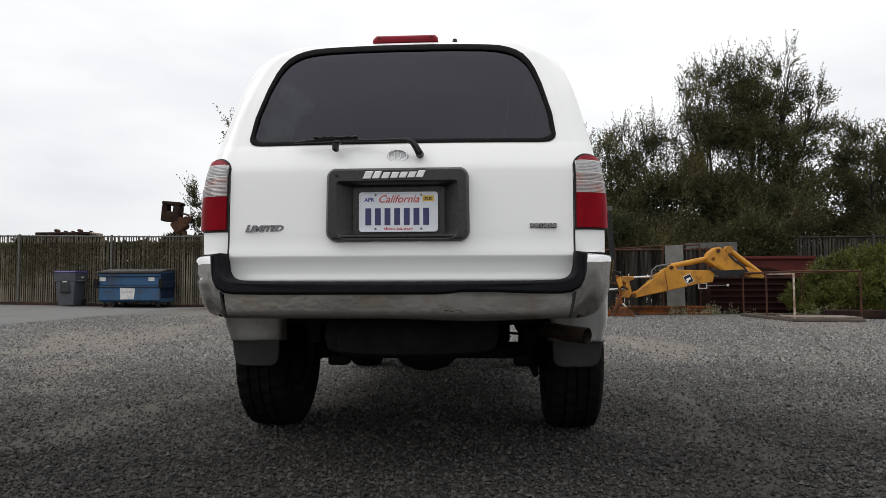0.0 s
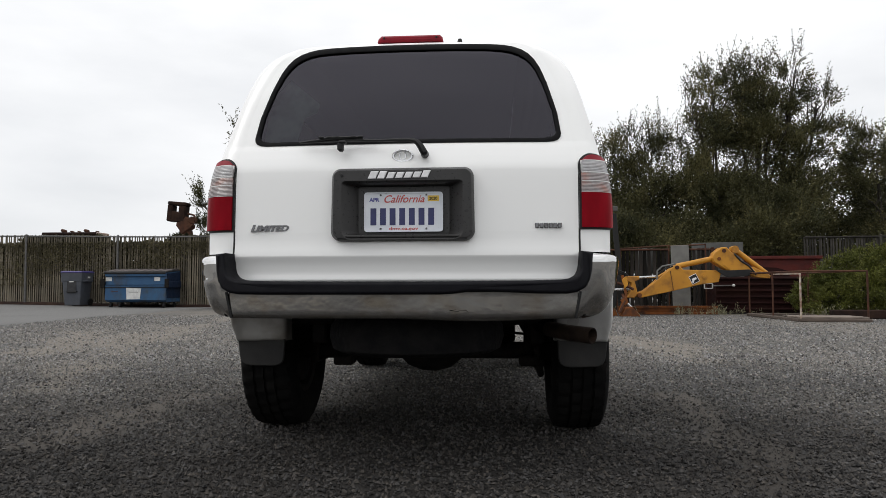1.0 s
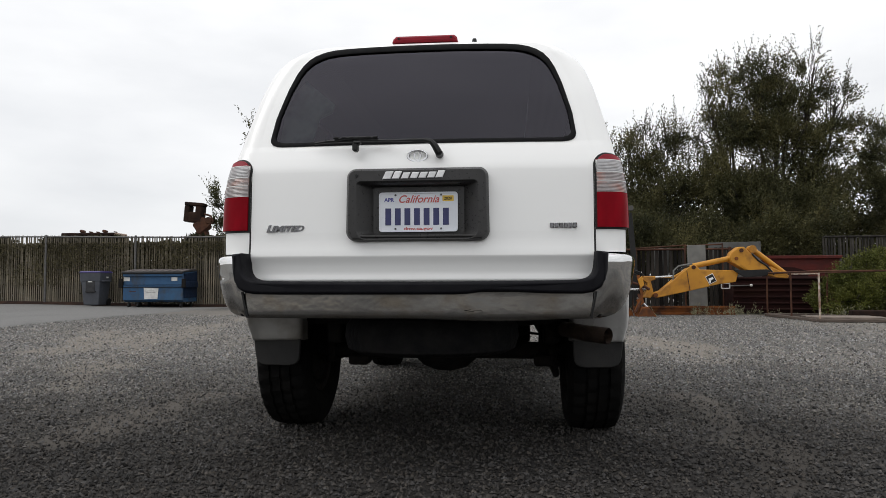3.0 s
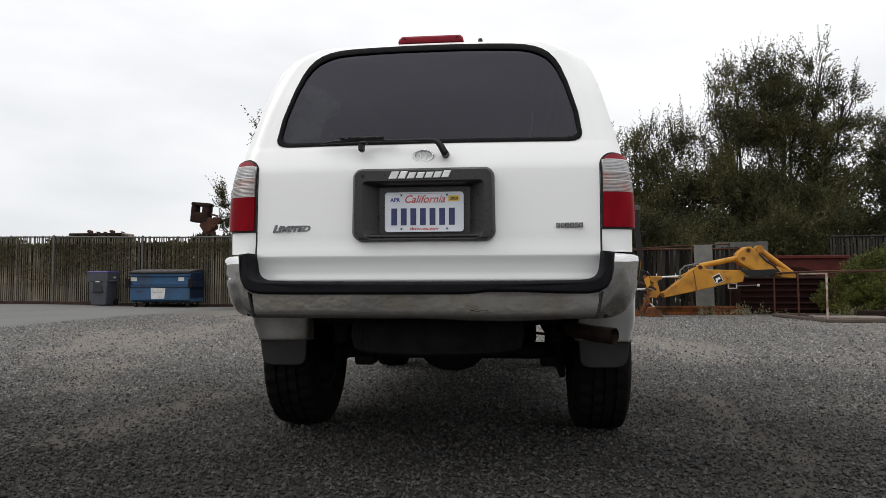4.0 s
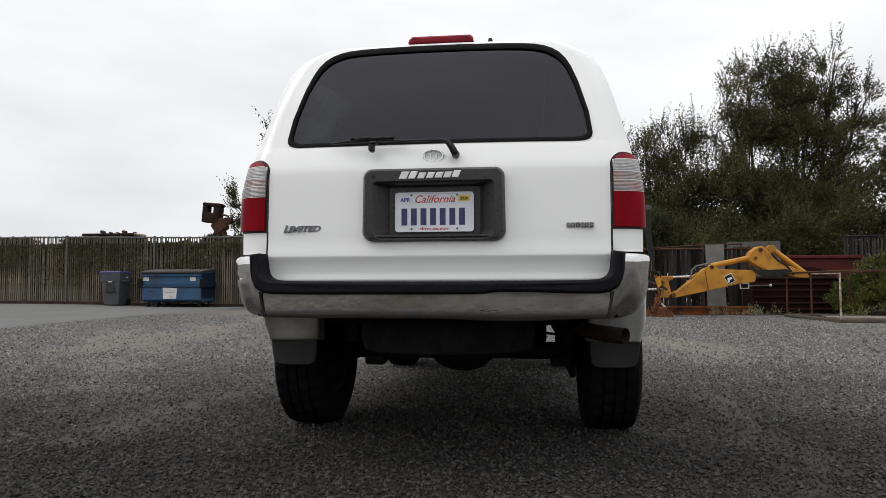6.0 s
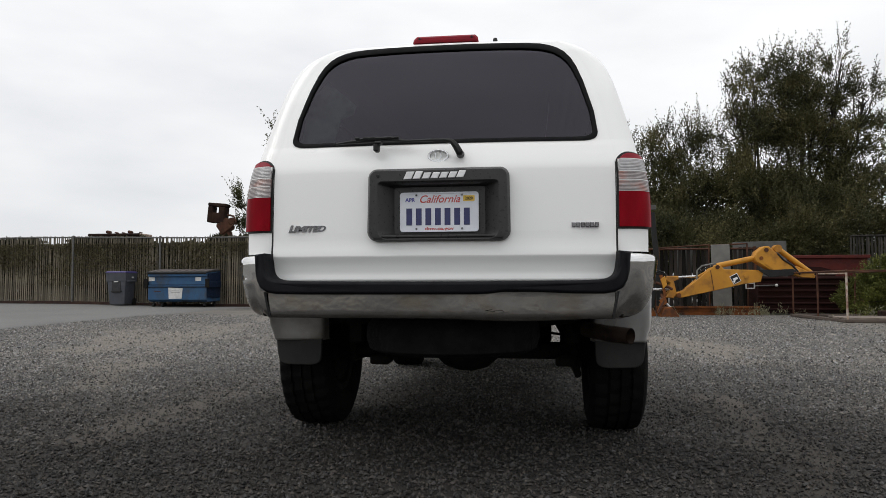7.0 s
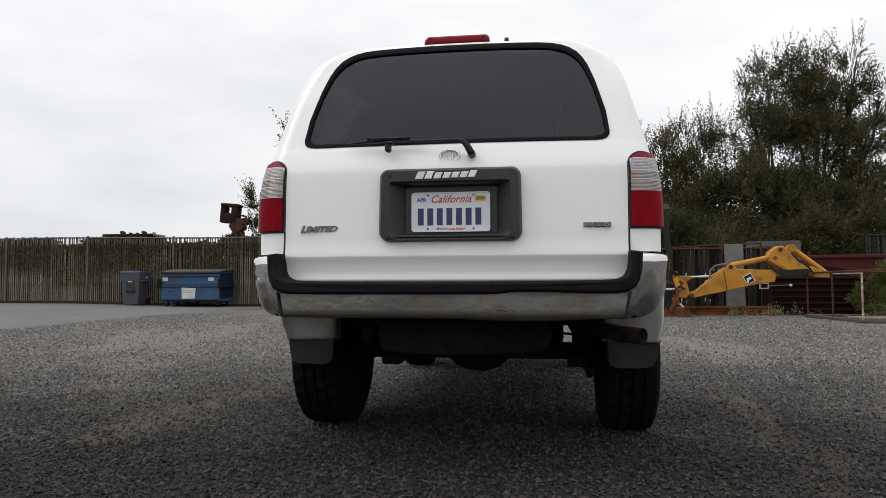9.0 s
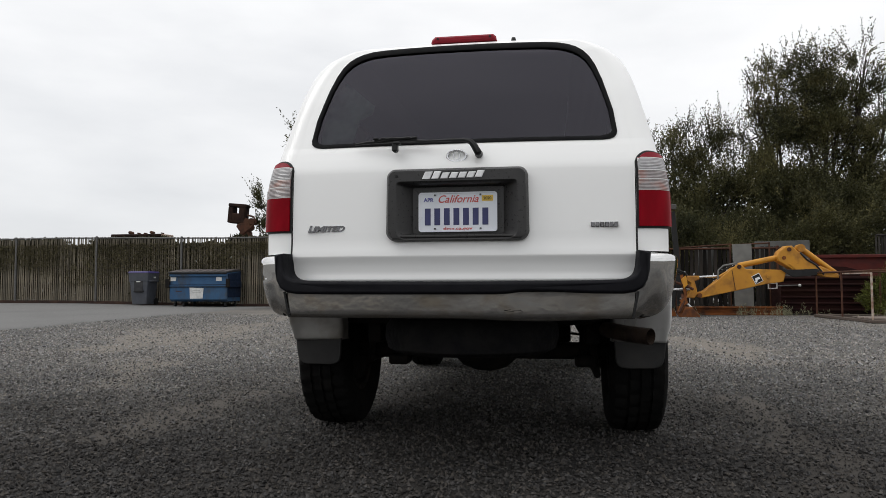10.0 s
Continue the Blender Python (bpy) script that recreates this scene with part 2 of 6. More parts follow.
M_CART = mat("grey_cart_plastic", (0.060, 0.066, 0.080), (0.048, 0.053, 0.065), 5, 0.55, bump=0.1, bscale=80, dirt=(0.09, 0.09, 0.09), dscale=3, damount=0.4)
M_PURPLE = mat("purple_blue_lid", (0.042, 0.030, 0.150), (0.030, 0.024, 0.115), 5, 0.5)
M_LABEL = mat("white_label", (0.62, 0.62, 0.60), (0.50, 0.50, 0.49), 9, 0.5, dirt=(0.3, 0.3, 0.3), dscale=8, damount=0.4)
M_BARK = mat("bark", (0.045, 0.036, 0.028), (0.025, 0.021, 0.017), 10, 0.95, bump=0.7, bscale=30, stretch=(2, 2, 0.5))
M_LEAF = mat("olive_leaf", (0.092, 0.088, 0.037), (0.038, 0.041, 0.020), 0.8, 0.6, island=0.55, dirt=(0.175, 0.152, 0.062), dscale=1.0, damount=0.65, spec=0.2, thin=0.3)
M_BUSH = mat("green_bush_leaf", (0.105, 0.112, 0.024), (0.056, 0.066, 0.016), 1.6, 0.55, island=0.5, dirt=(0.140, 0.135, 0.036), dscale=2.5, damount=0.6, spec=0.15, thin=0.15)
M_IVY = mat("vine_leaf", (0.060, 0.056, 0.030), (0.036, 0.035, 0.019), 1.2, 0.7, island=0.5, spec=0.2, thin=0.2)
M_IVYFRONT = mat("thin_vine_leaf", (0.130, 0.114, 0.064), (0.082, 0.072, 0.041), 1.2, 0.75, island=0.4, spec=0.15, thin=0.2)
M_RUSTSLAT = mat("dark_brown_board", (0.034, 0.029, 0.025), (0.015, 0.013, 0.012), 3, 0.9, each=0.7, stretch=(3, 3, 0.5), bump=0.2, bscale=60, spec=0.12)
# grey-brown ribs, made paler to hold the sky's light on the lid
M_LIDRIB = mat("sky_lit_lid_rib", (0.105, 0.090, 0.085), (0.068, 0.058, 0.056), 8, 0.7, bump=0.1, bscale=60)
M_GRASS = mat("dry_grass", (0.30, 0.285, 0.18), (0.20, 0.195, 0.11), 3, 0.8, island=0.35)
M_BLACK = mat("black_paint", (0.008, 0.008, 0.008), (0.012, 0.012, 0.012), 9, 0.5, spec=0.3)
M_STEEL = mat("bright_steel_rod", (0.60, 0.60, 0.60), (0.45, 0.45, 0.45), 10, 0.25, 0.9)
M_RIM = mat("alloy_rim", (0.45, 0.45, 0.45), (0.36, 0.36, 0.36), 10, 0.35, 0.8, dirt=(0.1, 0.09, 0.08), dscale=6, damount=0.5)


# ---- building blocks ----
class Geo:
    """A bag of vertices and faces."""

    def __init__(self):
        self.v, self.f = [], []

    def add(self, verts, faces):
        k = len(self.v)
        self.v += [tuple(p) for p in verts]
        self.f += [tuple(k + i for i in q) for q in faces]
        return self

    def box(self, c, s, b=0.0, turn=None):
        """A box of centre c and size s with chamfered edges b, turned by a matrix about its centre."""
        h = [max(x / 2, 1e-4) for x in s]
        b = min(b, min(h) * 0.8) if b else min(h) * 0.03
        ids, vs = {}, []
        signs = [(i, j, k) for i in (-1, 1) for j in (-1, 1) for k in (-1, 1)]
        for sg in signs:
            for a in range(3):
                ids[sg, a] = len(vs)
                vs.append(Vector([sg[x] * (h[x] if x == a else h[x] - b) for x in range(3)]))
        fs = []
        for a in range(3):
            o = [x for x in range(3) if x != a]
            for s1 in (-1, 1):
                loop = []
                for p, q in ((-1, -1), (1, -1), (1, 1), (-1, 1)):
                    sg = [0, 0, 0]
                    sg[a], sg[o[0]], sg[o[1]] = s1, p, q
                    loop.append(ids[tuple(sg), a])
                fs.append(loop)
        for a, bb in ((0, 1), (0, 2), (1, 2)):
            c3 = 3 - a - bb
            for p in (-1, 1):
                for q in (-1, 1):
                    sg = [0, 0, 0]
                    sg[a], sg[bb] = p, q
                    lo, hi = list(sg), list(sg)
                    lo[c3], hi[c3] = -1, 1
                    fs.append([ids[tuple(lo), a], ids[tuple(hi), a], ids[tuple(hi), bb], ids[tuple(lo), bb]])
        for sg in signs:
            fs.append([ids[sg, a] for a in range(3)])
        out = []
        for q in fs:
            n = (vs[q[1]] - vs[q[0]]).cross(vs[q[2]] - vs[q[0]])
            mid_ = sum((vs[i] for i in q), Vector()) / len(q)
            out.append(q if n.dot(mid_) > 0 else q[::-1])
        c = Vector(c)
        vs = [c + (turn @ p if turn else p) for p in vs]
        return self.add(vs, out)

    def tube(self, pts, r, n=8, caps=True):
        """A round bar along points; r: one radius or one for each point."""
        pts = [Vector(p) for p in pts]
        rr = r if hasattr(r, "__len__") else [r] * len(pts)
        vs, fs, side = [], [], None
        for i, p in enumerate(pts):
            d = (pts[min(i + 1, len(pts) - 1)] - pts[max(i - 1, 0)]).normalized()
            if side is None:
                side = d.orthogonal().normalized()
            side = (side - d * side.dot(d)).normalized()
            up = d.cross(side)
            vs += [p + rr[i] * (math.cos(k * math.tau / n) * side + math.sin(k * math.tau / n) * up) for k in range(n)]
        for i in range(len(pts) - 1):
            fs += [(i * n + k, i * n + (k + 1) % n, (i + 1) * n + (k + 1) % n, (i + 1) * n + k) for k in range(n)]
        if caps:
            fs += [tuple(range(n))[::-1], tuple(range((len(pts) - 1) * n, len(pts) * n))]
        return self.add(vs, fs)

    def prism(self, outline, lo, hi, axis=1, edge=0.0):
        """An outline of (a, b) swept along an axis from lo to hi; in x-z for axis 1, y-z for 0, x-y for 2. edge: a chamfer."""
        n = len(outline)
        area = sum(outline[i][0] * outline[(i + 1) % n][1] - outline[(i + 1) % n][0] * outline[i][1] for i in range(n))
        if area < 0:
            outline = outline[::-1]

        def inset(e):
            if not e:
                return outline
            res = []
            for i in range(n):
                a, b, c = (Vector(outline[(i + k) % n]) for k in (-1, 0, 1))
                d1, d2 = (b - a).normalized(), (c - b).normalized()
                n1, n2 = Vector((-d1.y, d1.x)), Vector((-d2.y, d2.x))
                m = n1 + n2
                m = m / max(m.dot(n1), 0.3) if m.length > 1e-6 else n1
                res.append(tuple(b + m * e))
            return res

        def place(p, h):
            return (h, p[0], p[1]) if axis == 0 else (p[0], h, p[1]) if axis == 1 else (p[0], p[1], h)
        rings = [(inset(edge), lo), (outline, lo + edge), (outline, hi - edge), (inset(edge), hi)] if edge else [(outline, lo), (outline, hi)]
        vs = [place(p, h) for o, h in rings for p in o]
        fs = []
        for r in range(len(rings) - 1):
            fs += [(r * n + k, r * n + (k + 1) % n, (r + 1) * n + (k + 1) % n, (r + 1) * n + k) for k in range(n)]
        fs += [tuple(range(n))[::-1], tuple(range((len(rings) - 1) * n, len(rings) * n))]
        if axis == 1:
            fs = [q[::-1] for q in fs]
        return self.add(vs, fs)

    def grid(self, rows, close=False):
        """A skin over rows of equally many points."""
        m = len(rows[0])
        vs = [p for r in rows for p in r]
        fs = []
        for i in range(len(rows) - 1):
            for k in range(m if close else m - 1):
                fs.append((i * m + k, i * m + (k + 1) % m, (i + 1) * m + (k + 1) % m, (i + 1) * m + k))
        return self.add(vs, fs)

    def revolve(self, profile, c, axis=0, n=32, wave=None):
        """A profile of (along, radius) turned about an axis through c."""
        rows = []
        for i, (a, r) in enumerate(profile):
            row = []
            for k in range(n):
                t = k * math.tau / n
                q = r + (wave(i, k) if wave else 0)
                u, v = q * math.cos(t), q * math.sin(t)
                o = (a, u, v) if axis == 0 else (u, a, v) if axis == 1 else (u, v, a)
                row.append((c[0] + o[0], c[1] + o[1], c[2] + o[2]))
            rows.append(row)
        return self.grid(rows, True)


def build(name, geo, material, smooth=True, angle=35):
    me = bpy.data.meshes.new(name)
    me.from_pydata(geo.v, [], geo.f)
    me.materials.append(material)
    if smooth:
        me.polygons.foreach_set("use_smooth", [True] * len(me.polygons))
        me.set_sharp_from_angle(angle=radians(angle))
    me.update()
    return new(name, me)


def part(name, geo, material, parent, label="", smooth=True, angle=35):
    ob = build(name, geo, material, smooth, angle)
    ob.parent = parent
    ob.matrix_parent_inverse = parent.matrix_world.inverted()
    if label:
        ob["label"] = label
    return ob


def thing(name, label, category, at=(0, 0, 0), group="", kind=""):
    ob = new(name)
    ob.empty_display_size = 0.1
    ob.matrix_world = pose(*at)
    bpy.context.view_layer.update()
    return tagged(ob, label, category, group, kind)


def lerp(table, z):
    return float(np.interp(z, [a for a, _ in table], [b for _, b in table]))


def smoothstep(a, b, x):
    t = min(max((x - a) / (b - a), 0), 1)
    return t * t * (3 - 2 * t)


def gz(x, y):
    """The ground's height: flat round the car, rising a little towards the fence by the road."""
    return 0.10 * smoothstep(-9.5, -17, x) * smoothstep(4, 18, y)


def rounded(x0, x1, z0, z1, r, n=6):
    """A rounded rectangle; r: one radius or four (bottom left, bottom right, top right, top left)."""
    rr = r if hasattr(r, "__len__") else [r] * 4
    out = []
    for (cx, cz, a), q in zip(((x0, z0, 180), (x1, z0, 270), (x1, z1, 0), (x0, z1, 90)), rr):
        px = cx + (q if cx == x0 else -q)
        pz = cz + (q if cz == z0 else -q)
        out += [(px + q * math.cos(radians(a + 90 * k / n)), pz + q * math.sin(radians(a + 90 * k / n))) for k in range(n + 1)]
    return out


# ---- the ground ----
def spaced(lo, hi, near, step, far):
    """Even steps inside near, growing ones out to lo and hi."""
    out = list(np.arange(near[0], near[1] + 1e-6, step))
    s, v = step, near[1]
    while v < hi:
        s = min(s * 1.35, far)
        v += s
        out.append(min(v, hi))
    s, v = step, near[0]
    while v > lo:
        s = min(s * 1.35, far)
        v -= s
        out.insert(0, max(v, lo))
    return out


def swell(x, y):
    """Low bumps and hollows of the gravel, none under the wheels."""
    k = smoothstep(1.5, 4.0, math.hypot(x * 1.6, y - 1.5) - 0.8)
    return 0.018 * noise.noise((x * 0.35, y * 0.35, 0)) * k + 0.006 * noise.noise((x * 1.7, y * 1.7, 3))


TRACKS = [((-5.3, 12.5), (-4.48, 6.27), 0.38), ((-4.48, 6.27), (-3.37, 3.32), 0.28), ((-3.37, 3.32), (-2.8, 2.03), 0.20), ((-1.64, 1.82), (-1.74, 0.98), 0.15), ((-1.74, 0.98), (-1.75, 0.45), 0.17),
          ((-6.04, 8.08), (-4.48, 4.52), 0.26), ((2.04, 6.88), (2.27, 5.64), 0.34), ((2.27, 5.64), (2.32, 4.15), 0.28), ((1.51, 2.07), (1.52, 1.37), 0.11), ((1.52, 1.37), (1.45, 0.61), 0.12), ((1.45, 0.61), (1.36, 0.0), 0.13)]


def bare_earth(x, y):
    """How bare the yard is of stones: wandering patches and two worn wheel tracks."""
    v = 0.55 * noise.noise((x * 0.40, y * 0.22, 5.0)) + 0.45 * noise.noise((x * 1.1, y * 0.8, 8.0))
    for (x0, y0), (x1, y1), w in TRACKS:
        t = min(max(((x - x0) * (x1 - x0) + (y - y0) * (y1 - y0)) / ((x1 - x0) ** 2 + (y1 - y0) ** 2), 0), 1)
        d = math.hypot(x - x0 - t * (x1 - x0), y - y0 - t * (y1 - y0)) + min(0.35, 0.9 * w) * noise.noise((x * 0.9 / max(w * 2, 0.4), y * 0.9 / max(w * 2, 0.4), 2.0))
        v += 0.78 * math.exp(-(d / w) ** 2)
    return v


gx, gy = spaced(-2500, 2500, (-10, 9), 0.1, 400), spaced(-2500, 2500, (-1, 14), 0.1, 400)
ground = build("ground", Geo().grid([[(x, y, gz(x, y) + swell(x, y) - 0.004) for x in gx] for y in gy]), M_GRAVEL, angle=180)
layer = ground.data.attributes.new("bare", "FLOAT", "POINT")
layer.data.foreach_set("value", [min(max(0.30 + 0.9 * bare_earth(v.co.x, v.co.y), 0), 1) if abs(v.co.x) < 40 and abs(v.co.y) < 40 else 0.4 for v in ground.data.vertices])
tagged(ground, "grey gravel yard with brownish patches of bare dirt", "ground", kind="structure")

ROAD_EDGE = [(-9.6, -40), (-8.5, 0), (-8.45, 8.0), (-8.65, 9.9), (-8.85, 12.7), (-8.8, 15.9), (-8.7, 18.4), (-8.5, 19.6)]
rows = []
for y in [-40, -20, -8] + list(np.arange(-2, 19.31, 0.3)):
    e = lerp([(b, a) for a, b in ROAD_EDGE], y) + 0.10 * noise.noise((0, y * 1.1, 7)) + 0.05 * noise.noise((0, y * 4, 9))
    rows.append([(e - d, y, gz(e - d, y) + (0.020 if d > 0.02 else -0.01)) for d in (0, 0.08, 0.5, 1, 2, 3.5, 5, 7, 9, 14, 30, 60)])
road = tagged(build("road", Geo().grid(rows), M_ASPHALT, angle=180), "worn grey asphalt lane beside the gravel", "road", kind="structure")


def stones(n, y0, y1, size, seed, spread=0.80, sunk=False):
    """Loose angular stones strewn over a stretch of the yard that widens with y."""
    rng = np.random.default_rng(seed)
    base = np.array([(1, 0, 0), (-1, 0, 0), (0, 1, 0), (0, -1, 0), (0, 0, 1), (0, 0, -1)], float)
    tri = np.array([(0, 2, 4), (2, 1, 4), (1, 3, 4), (3, 0, 4), (2, 0, 5), (1, 2, 5), (3, 1, 5), (0, 3, 5)])
    tri = tri[:4] if sunk else tri
    u = rng.uniform((y0 + 2.7) ** 0.8, (y1 + 2.7) ** 0.8, n)
    y = u ** 1.25 - 2.7
    x = 0.1 + rng.uniform(-1, 1, n) * (spread * (y + 2.7) + 0.4) * (1 + 0.35 * rng.random(n) ** 3)
    bare = np.array([bare_earth(a, b) for a, b in zip(x, y)])
    ok = (x > np.interp(y, [b for _, b in ROAD_EDGE], [a for a, _ in ROAD_EDGE]) + 0.04) & (rng.uniform(0, 1, n) > (0.60 if sunk else 0.50) * np.clip((bare - 0.12) * 2.2, 0, 1))
    x, y = x[ok], y[ok]
    n = len(x)
    r = size * np.exp(np.clip(rng.normal(0, 0.45, n), -1, 0.75))
    vs = base[None] * (1 + rng.normal(0, 0.22, (n, 6, 1))) + rng.normal(0, 0.22, (n, 6, 3))
    a = rng.uniform(0, math.tau, n)
    flat = np.stack([np.ones(n), rng.uniform(0.6, 1.0, n), rng.uniform(0.5, 1.0, n)], 1)
    vs = vs * flat[:, None, :] * r[:, None, None]
    c, s = np.cos(a)[:, None], np.sin(a)[:, None]
    vx, vy = vs[..., 0] * c - vs[..., 1] * s, vs[..., 0] * s + vs[..., 1] * c
    z = np.array([gz(p, q) + swell(p, q) for p, q in zip(x, y)])
    out = np.stack([vx + x[:, None], vy + y[:, None], vs[..., 2] + (z + r * (-0.15 if sunk else 0.15))[:, None] + (0.25 * r[:, None] * (vs[..., 2] > 0.3 * r[:, None]) if sunk else 0)], -1).reshape(-1, 3)
    faces = (tri[None] + 6 * np.arange(n)[:, None, None]).reshape(-1, 3)
    me = bpy.data.meshes.new("gravel")
    me.from_pydata(out.tolist(), [], faces.tolist())
    me.materials.append(M_STONE)
    return tagged(new("gravel", me), "loose crushed grey stones strewn over the yard", "gravel", kind="stuff")


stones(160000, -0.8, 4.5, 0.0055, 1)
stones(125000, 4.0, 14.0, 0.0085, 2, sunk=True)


# ---- the car ----
WIDE = [(0.40, 0.76), (0.6, 0.79), (0.75, 0.798), (0.9, 0.799), (1.0, 0.799), (1.05, 0.798), (1.1, 0.794), (1.15, 0.786), (1.2, 0.776), (1.24, 0.767), (1.28, 0.760), (1.33, 0.749),
        (1.40, 0.733), (1.48, 0.714), (1.55, 0.696), (1.62, 0.671), (1.66, 0.648), (1.70, 0.610), (1.73, 0.562), (1.75, 0.508), (1.760, 0.46)]
REAR = [(0.45, 0.07), (0.735, 0.027), (0.742, 0.0112), (0.747, 0.0083), (0.752, 0.0085), (0.764, 0.0104), (0.770, 0.0107), (0.776, 0.0106), (0.79, 0.0088), (0.805, 0.0055), (0.82, 0.0008), (0.832, -0.0052), (0.836, -0.0067),
        (0.840, -0.0074), (0.845, -0.0072), (0.865, -0.0040), (0.885, -0.0008), (0.905, 0.0006), (0.93, 0.001),
        (1.0, 0.004), (1.1, 0.0085), (1.15, 0.0115), (1.175, 0.0140), (1.19, 0.0175), (1.205, 0.0225), (1.23, 0.032), (1.25, 0.040), (1.27, 0.048), (1.285, 0.056), (1.50, 0.135), (1.70, 0.222), (1.745, 0.25), (1.76, 0.275)]
GATE = [(0.735, 0.620), (0.742, 0.645), (0.752, 0.655), (0.77, 0.664), (0.80, 0.669), (0.84, 0.670), (1.20, 0.672), (1.25, 0.668), (1.30, 0.655), (1.41, 0.642), (1.55, 0.605),
        (1.67, 0.552), (1.72, 0.50), (1.745, 0.45), (1.76, 0.40)]
PANE = [(1.284, 0.56), (1.287, 0.585), (1.294, 0.602), (1.305, 0.611), (1.32, 0.614), (1.41, 0.603), (1.55, 0.566), (1.62, 0.541), (1.66, 0.520), (1.69, 0.495), (1.71, 0.468),
        (1.725, 0.435), (1.735, 0.395), (1.740, 0.34), (1.743, 0.25), (1.745, 0.12)]
AXLE_Y, WHEEL_R, TRACK = (1.03, 3.70), 0.385, 0.755


def skin(x, z):
    """Where the car's rear surface lies."""
    return lerp(REAR, z) + 0.03 * (x / 0.68) ** 2


def corner(z, a, out=0.0):
    """A point on the rear corner; a: 0 at the tailgate's edge, 90 where the flank begins."""
    x0, w = lerp(GATE, max(z, 0.84)) + 0.0035 * smoothstep(1.20, 1.16, z), lerp(WIDE, z)
    s, c = math.sin(radians(a)), math.cos(radians(a))
    y0 = skin(x0, z if z > 0.9 else 0.9)
    nx, ny = s, -c
    return (x0 + (w - x0) * s ** 0.85 + out * nx, y0 + 0.07 * (1 - c) + out * ny, z)


def flank_x(z, y):
    """The flank's half width, which grows from the tail lamps to the rear wheels."""
    return lerp(WIDE, z) + (0.060 - 0.03 * smoothstep(1.1, 1.5, z)) * math.sin(min(max((y - 0.2) / 1.4, 0), 1) * math.pi / 2)


def mirrored(rows, side):
    return [[(p[0] * side, p[1], p[2]) for p in r][::side] for r in rows]


car = thing("car", "white four-door off-road estate car with chrome rear bumper, parked on gravel", "car")

# tailgate: lower panel, cheeks beside the window, and the strip above it
zs = [z for z in sorted({z for z, _ in REAR + GATE} | set(np.arange(0.78, 1.29, 0.03)) | {0.905, 1.125, 1.29}) if 0.735 <= z <= 1.29]
us = sorted(set(np.linspace(-1, 1, 25)) | {-0.345, 0.345})
g = Geo().grid([[(u * lerp(GATE, z), skin(u * lerp(GATE, z), z), z) for u in us] for z in zs])
mid_of = lambda q, k: sum(g.v[i][k] for i in q) / len(q)
g.f = [q for q in g.f if not (abs(mid_of(q, 0)) < 0.232 and 0.905 < mid_of(q, 2) < 1.125)]
zu = [1.29, 1.295, 1.305, 1.32, 1.36] + list(np.arange(1.41, 1.66, 0.03)) + [1.66, 1.67, 1.68, 1.69, 1.70, 1.71, 1.718, 1.725, 1.730, 1.735, 1.738, 1.740, 1.742, 1.743, 1.744, 1.745]
zu = sorted(set(zu) | {1.50, 1.55, 1.72})
for side in (-1, 1):
    rows = []
    for z in zu:
        a, b = max(lerp(PANE, z) - 0.015, 0.0), lerp(GATE, z)
        rows.append([(a + (b - a) * t, skin(a + (b - a) * t, z), z) for t in np.linspace(0, 1, 8)])
    g.grid(mirrored(rows, side))
g.grid([[(u * lerp(GATE, z), skin(u * lerp(GATE, z), z), z) for u in np.linspace(-1, 1, 25)] for z in (1.745, 1.75, 1.755, 1.76)])
tailgate = part("tailgate", g, M_PAINT, car, "white painted tailgate with a pressed crease", angle=50)

# body: corners and flanks, hood, nose, roof
front = lambda z: 4.42 if z < 1.12 else 3.38 - (z - 1.12) * 1.3
zb = [0.40, 0.45, 0.5, 0.55, 0.6, 0.65, 0.7, 0.75, 0.8, 0.85, 0.9, 0.95, 1.0, 1.05, 1.1, 1.13, 1.18, 1.22, 1.27, 1.33, 1.38, 1.43, 1.5, 1.55, 1.60, 1.63, 1.66, 1.68, 1.70, 1.715, 1.73, 1.74, 1.75, 1.755, 1.76]
zb = sorted(set(zb) | {z for z in zs + zu if 1.2 < z})
ys = [0.3, 0.4] + list(np.arange(0.45, 1.5, 0.06)) + list(np.arange(1.5, 2.55, 0.1)) + [2.6]
body, liner = Geo(), Geo()
PANES = [(0.52, 1.32), (1.42, 2.12), (2.22, 2.95)]
